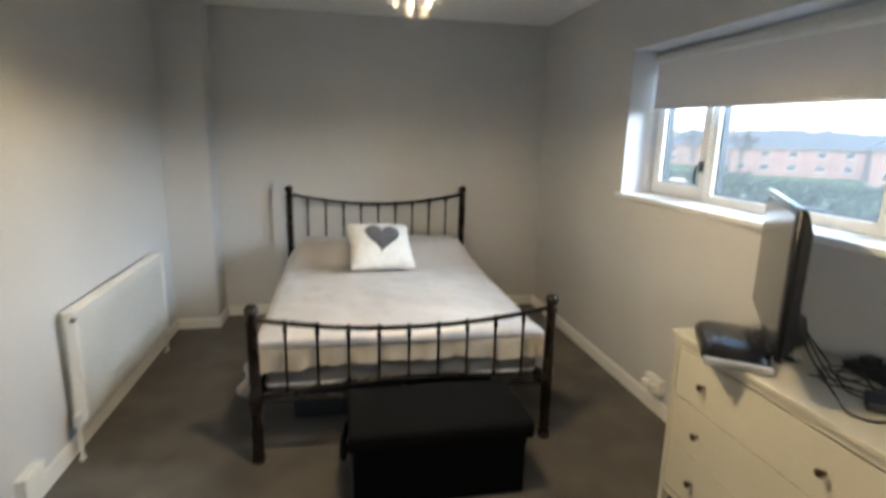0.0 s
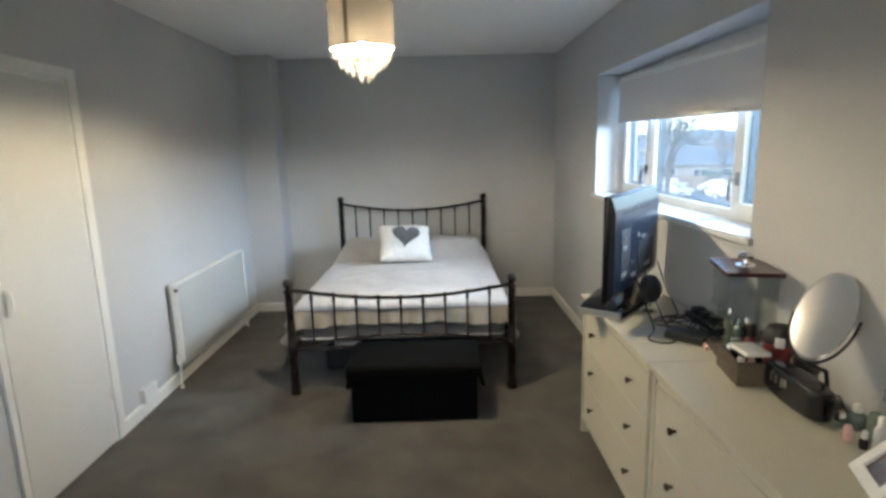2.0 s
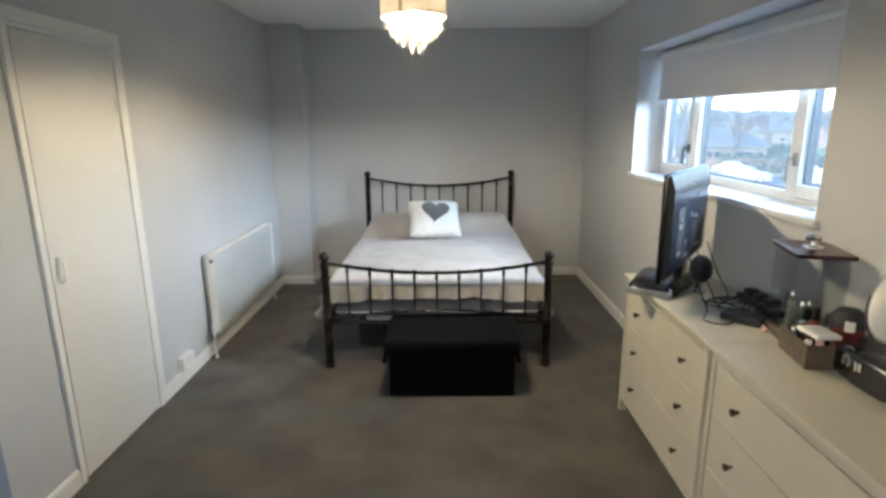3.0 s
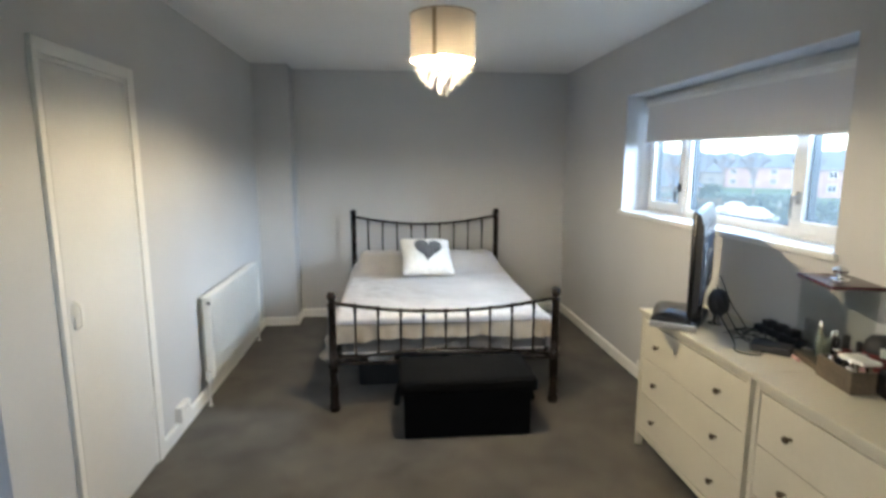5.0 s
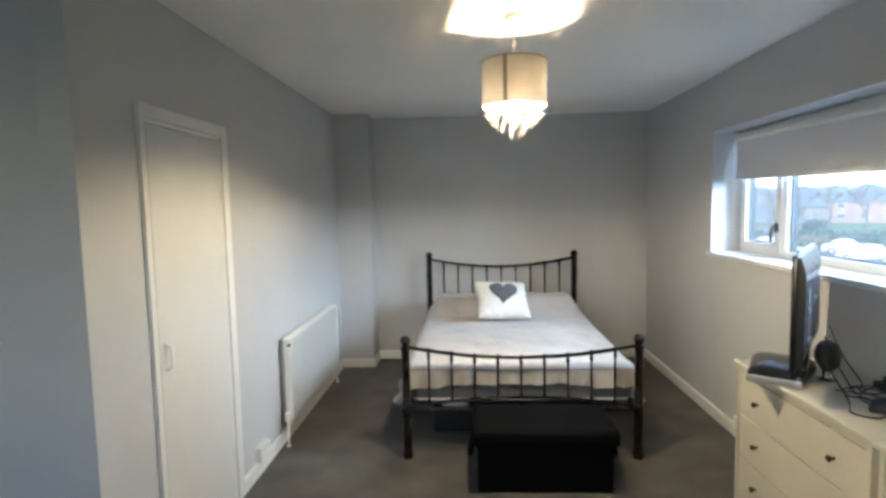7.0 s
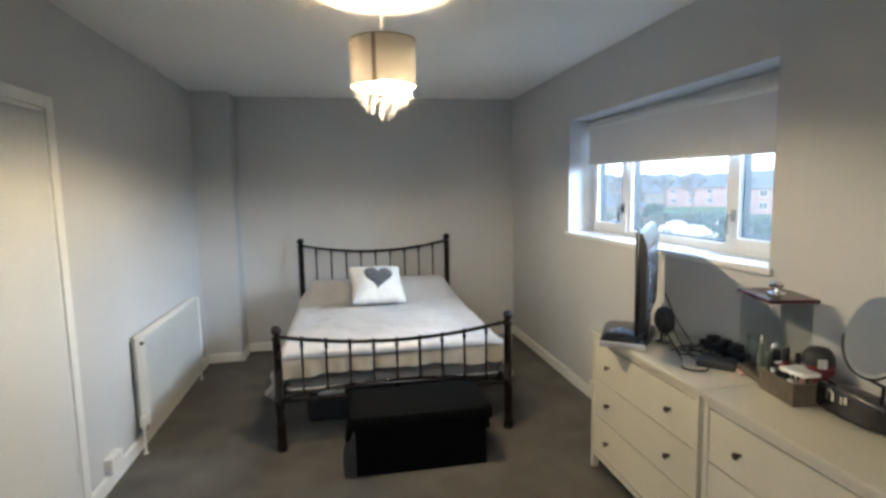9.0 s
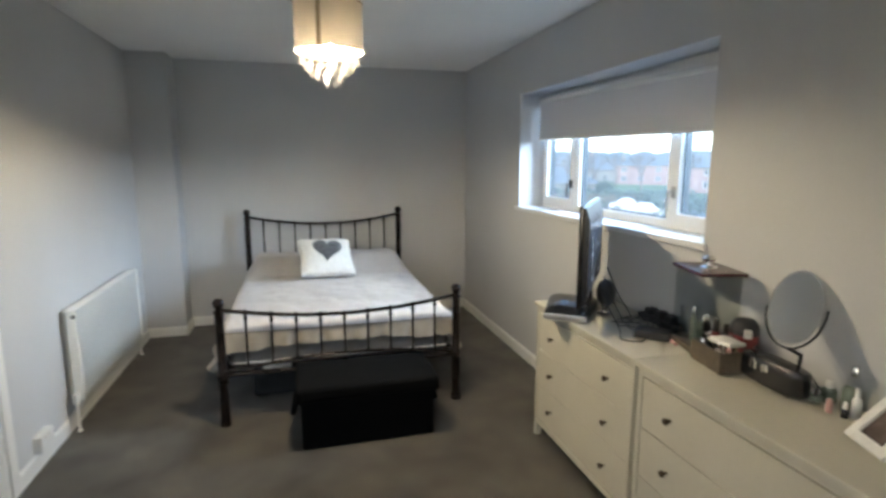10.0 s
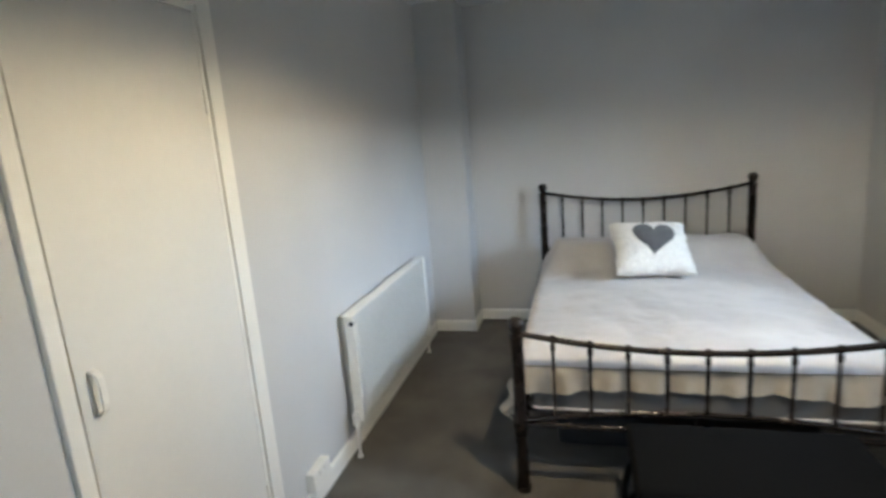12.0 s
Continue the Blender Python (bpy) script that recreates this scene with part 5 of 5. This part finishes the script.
def at_house(az, dist, turn):
    """A pose on the ground that faces the room; az and turn in degrees."""
    a = radians(az)
    return pose(0.6 + dist * math.cos(a), dist * math.sin(a), GZ, 0, 0, az - 90 + turn)


house(at_house(45.5, 108, 8), 22, 8, 4.6, 7.4, M_BRICK, "orange brick terrace with white windows and a grey hipped roof", rows_of((-9.3, -5.8, -1.8, 2.2, 6.0, 9.4), (0.9, 3.1)), chimney=False)
house(at_house(36.5, 90, 10), 14, 8, 4.9, 8.0, M_BRICK, "orange brick house pair with white windows", rows_of((-5, -1.8, 1.8, 5), (0.9, 3.3)))
house(at_house(53.0, 140, -5), 20, 9, 4.7, 7.6, M_BRICK, "distant orange brick terrace with white windows", rows_of((-8, -4, 0, 4, 8), (0.9, 3.1)))
house(at_house(57.5, 150, 4), 16, 9, 3.4, 6.6, M_RENDER, "distant pale rendered house with a grey roof", rows_of((-5, -1.5, 2, 5.5), (0.9,)))
house(at_house(64.5, 78, -6), 15, 8, 2.6, 5.0, M_RENDER, "pale rendered bungalow with a low grey roof", rows_of((-5.4, -2.2, 1.6, 5.2), (0.9,), 1.8, 1.2))
house(at_house(71.5, 90, 0), 13, 8, 4.7, 7.4, M_BRICK, "orange brick house beyond the bungalow", rows_of((-4.5, -1.5, 1.5, 4.5), (0.9, 3.2)))
house(at_house(60.8, 185, 0), 22, 9, 4.7, 7.6, M_BRICK, "far brick terrace below the woods", rows_of((-8, -4, 0, 4, 8), (0.9, 3.1)))
bm = B()
for k in range(26):
    box(bm, -13 + k, -12.03 + k, 0, 0.05, 0, 1.7)
    box(bm, -13.04 + k, -12.98 + k, -0.03, 0.08, 0, 1.8)
bm.transform(at_house(65, 68, -6))
single("fence", bm, M_FENCE, "weathered timber panel fence in front of the bungalow", "fence", base=tuple(at_house(65, 68, -6).translation))


def leaf_mass(name, shape, n, size, mat_, label, cat, seed, base):
    """A crown or hedge of many small leaf clumps; shape(r) gives a point."""
    rnd = random.Random(seed)
    vs, fs = [], []
    for i in range(n):
        p = shape(rnd)
        q = Euler((rnd.uniform(0, 6.3), rnd.uniform(0, 6.3), rnd.uniform(0, 6.3))).to_matrix()
        s = size * rnd.uniform(0.6, 1.3)
        k = len(vs)
        for c in ((-s, -s * 0.5, 0), (s, -s * 0.4, 0), (s * 0.5, s * 0.6, s * 0.2), (-s * 0.6, s * 0.5, -s * 0.15)):
            vs.append(tuple(p + q @ Vector(c) - Vector(base)))
        fs.append((k, k + 1, k + 2, k + 3))
    me = bpy.data.meshes.new(name)
    me.from_pydata(vs, [], fs)
    me.materials.append(mat_)
    ob = new(name, me)
    ob.location = base
    WM[ob] = Matrix.Translation(base)
    return tagged(ob, label, cat)


def hedge(az, dist, turn, length, height, seed, label):
    m = at_house(az, dist, turn)
    leaf_mass("hedge", lambda r: m @ Vector((r.uniform(-length / 2, length / 2), r.gauss(0, 0.45), height * (0.03 + 0.97 * r.random() ** 0.7) * (0.9 + 0.2 * math.sin(7 * r.random())))), int(length * 190), 0.22, M_HEDGE, label, "hedge", seed, tuple(m.translation))


hedge(43.0, 55, -3, 20, 2.3, 1, "dark green clipped hedge before the brick terrace")
hedge(36.0, 45, 4, 12, 2.0, 2, "dark green clipped hedge beside the lawn")
hedge(56.0, 68, 0, 16, 2.1, 3, "dark green hedge beyond the parked cars")
hedge(60.5, 85, 3, 10, 2.6, 4, "dark green bushy hedge by the houses")


def tree(m, height, seed, label):
    t = thing("tree", label, "tree", m)
    rnd = random.Random(seed)
    bm = B()
    twigs = B()

    def grow(p, d, length, r, level):
        q = p + d * length
        frustum(bm if level < 3 else twigs, p, q, r, r * 0.68, seg=7 if level < 2 else 4, caps=False)
        if level >= 5:
            return
        for k in range(3 if level else 4):
            nd = (d + Vector((rnd.uniform(-1, 1), rnd.uniform(-1, 1), rnd.uniform(-0.2, 0.7))) * (0.62 if level else 0.5)).normalized()
            grow(p.lerp(q, rnd.uniform(0.7, 1.0)), nd, length * rnd.uniform(0.62, 0.85), r * 0.6, level + 1)
    grow(Vector((0, 0, 0)), Vector((0.03, 0, 1)), height * 0.28, height * 0.022, 0)
    part("trunk", bm, M_BARK, t, local=True, smooth=60)
    tw = part("crown", twigs, M_BARK, t, "bare winter twigs", local=True)
    return t


bare = tree(at_house(66, 44, 0), 11, 5, "tall bare winter tree beyond the road")
copy_thing(bare, at_house(61.5, 74, 120) @ Matrix.Diagonal((0.8, 0.8, 0.8, 1)))
bare2 = tree(at_house(59, 96, 40), 10, 8, "bare winter tree among the houses")
for az, dist, turn in ((54.5, 105, 30), (70.5, 60, 0), (50.5, 100, 200), (63.5, 110, 90), (57, 130, 10), (67.5, 105, 60)):
    copy_thing(bare2, at_house(az, dist, turn))

# far wooded ridge
bm = B()


def ridge_point(u, v):
    a = radians(20 + 70 * u)
    h = 13.5 + 3.0 * noise.noise(Vector((u * 9, 0, 2))) + 2.0 * noise.noise(Vector((u * 60, 0, 1))) + 1.2 * noise.noise(Vector((u * 260, 0, 1)))
    r = 420 + 30 * v
    return Vector((r * math.cos(a), r * math.sin(a), GZ - 1 + h * min(1, v * 3) + (0.9 * noise.noise(Vector((u * 300, v * 12, 1))) if v > 0 else 0)))


grid(bm, 500, 6, ridge_point)
structure("backdrop_woods", bm, M_FARTREE, "hazy wooded ridge on the horizon")
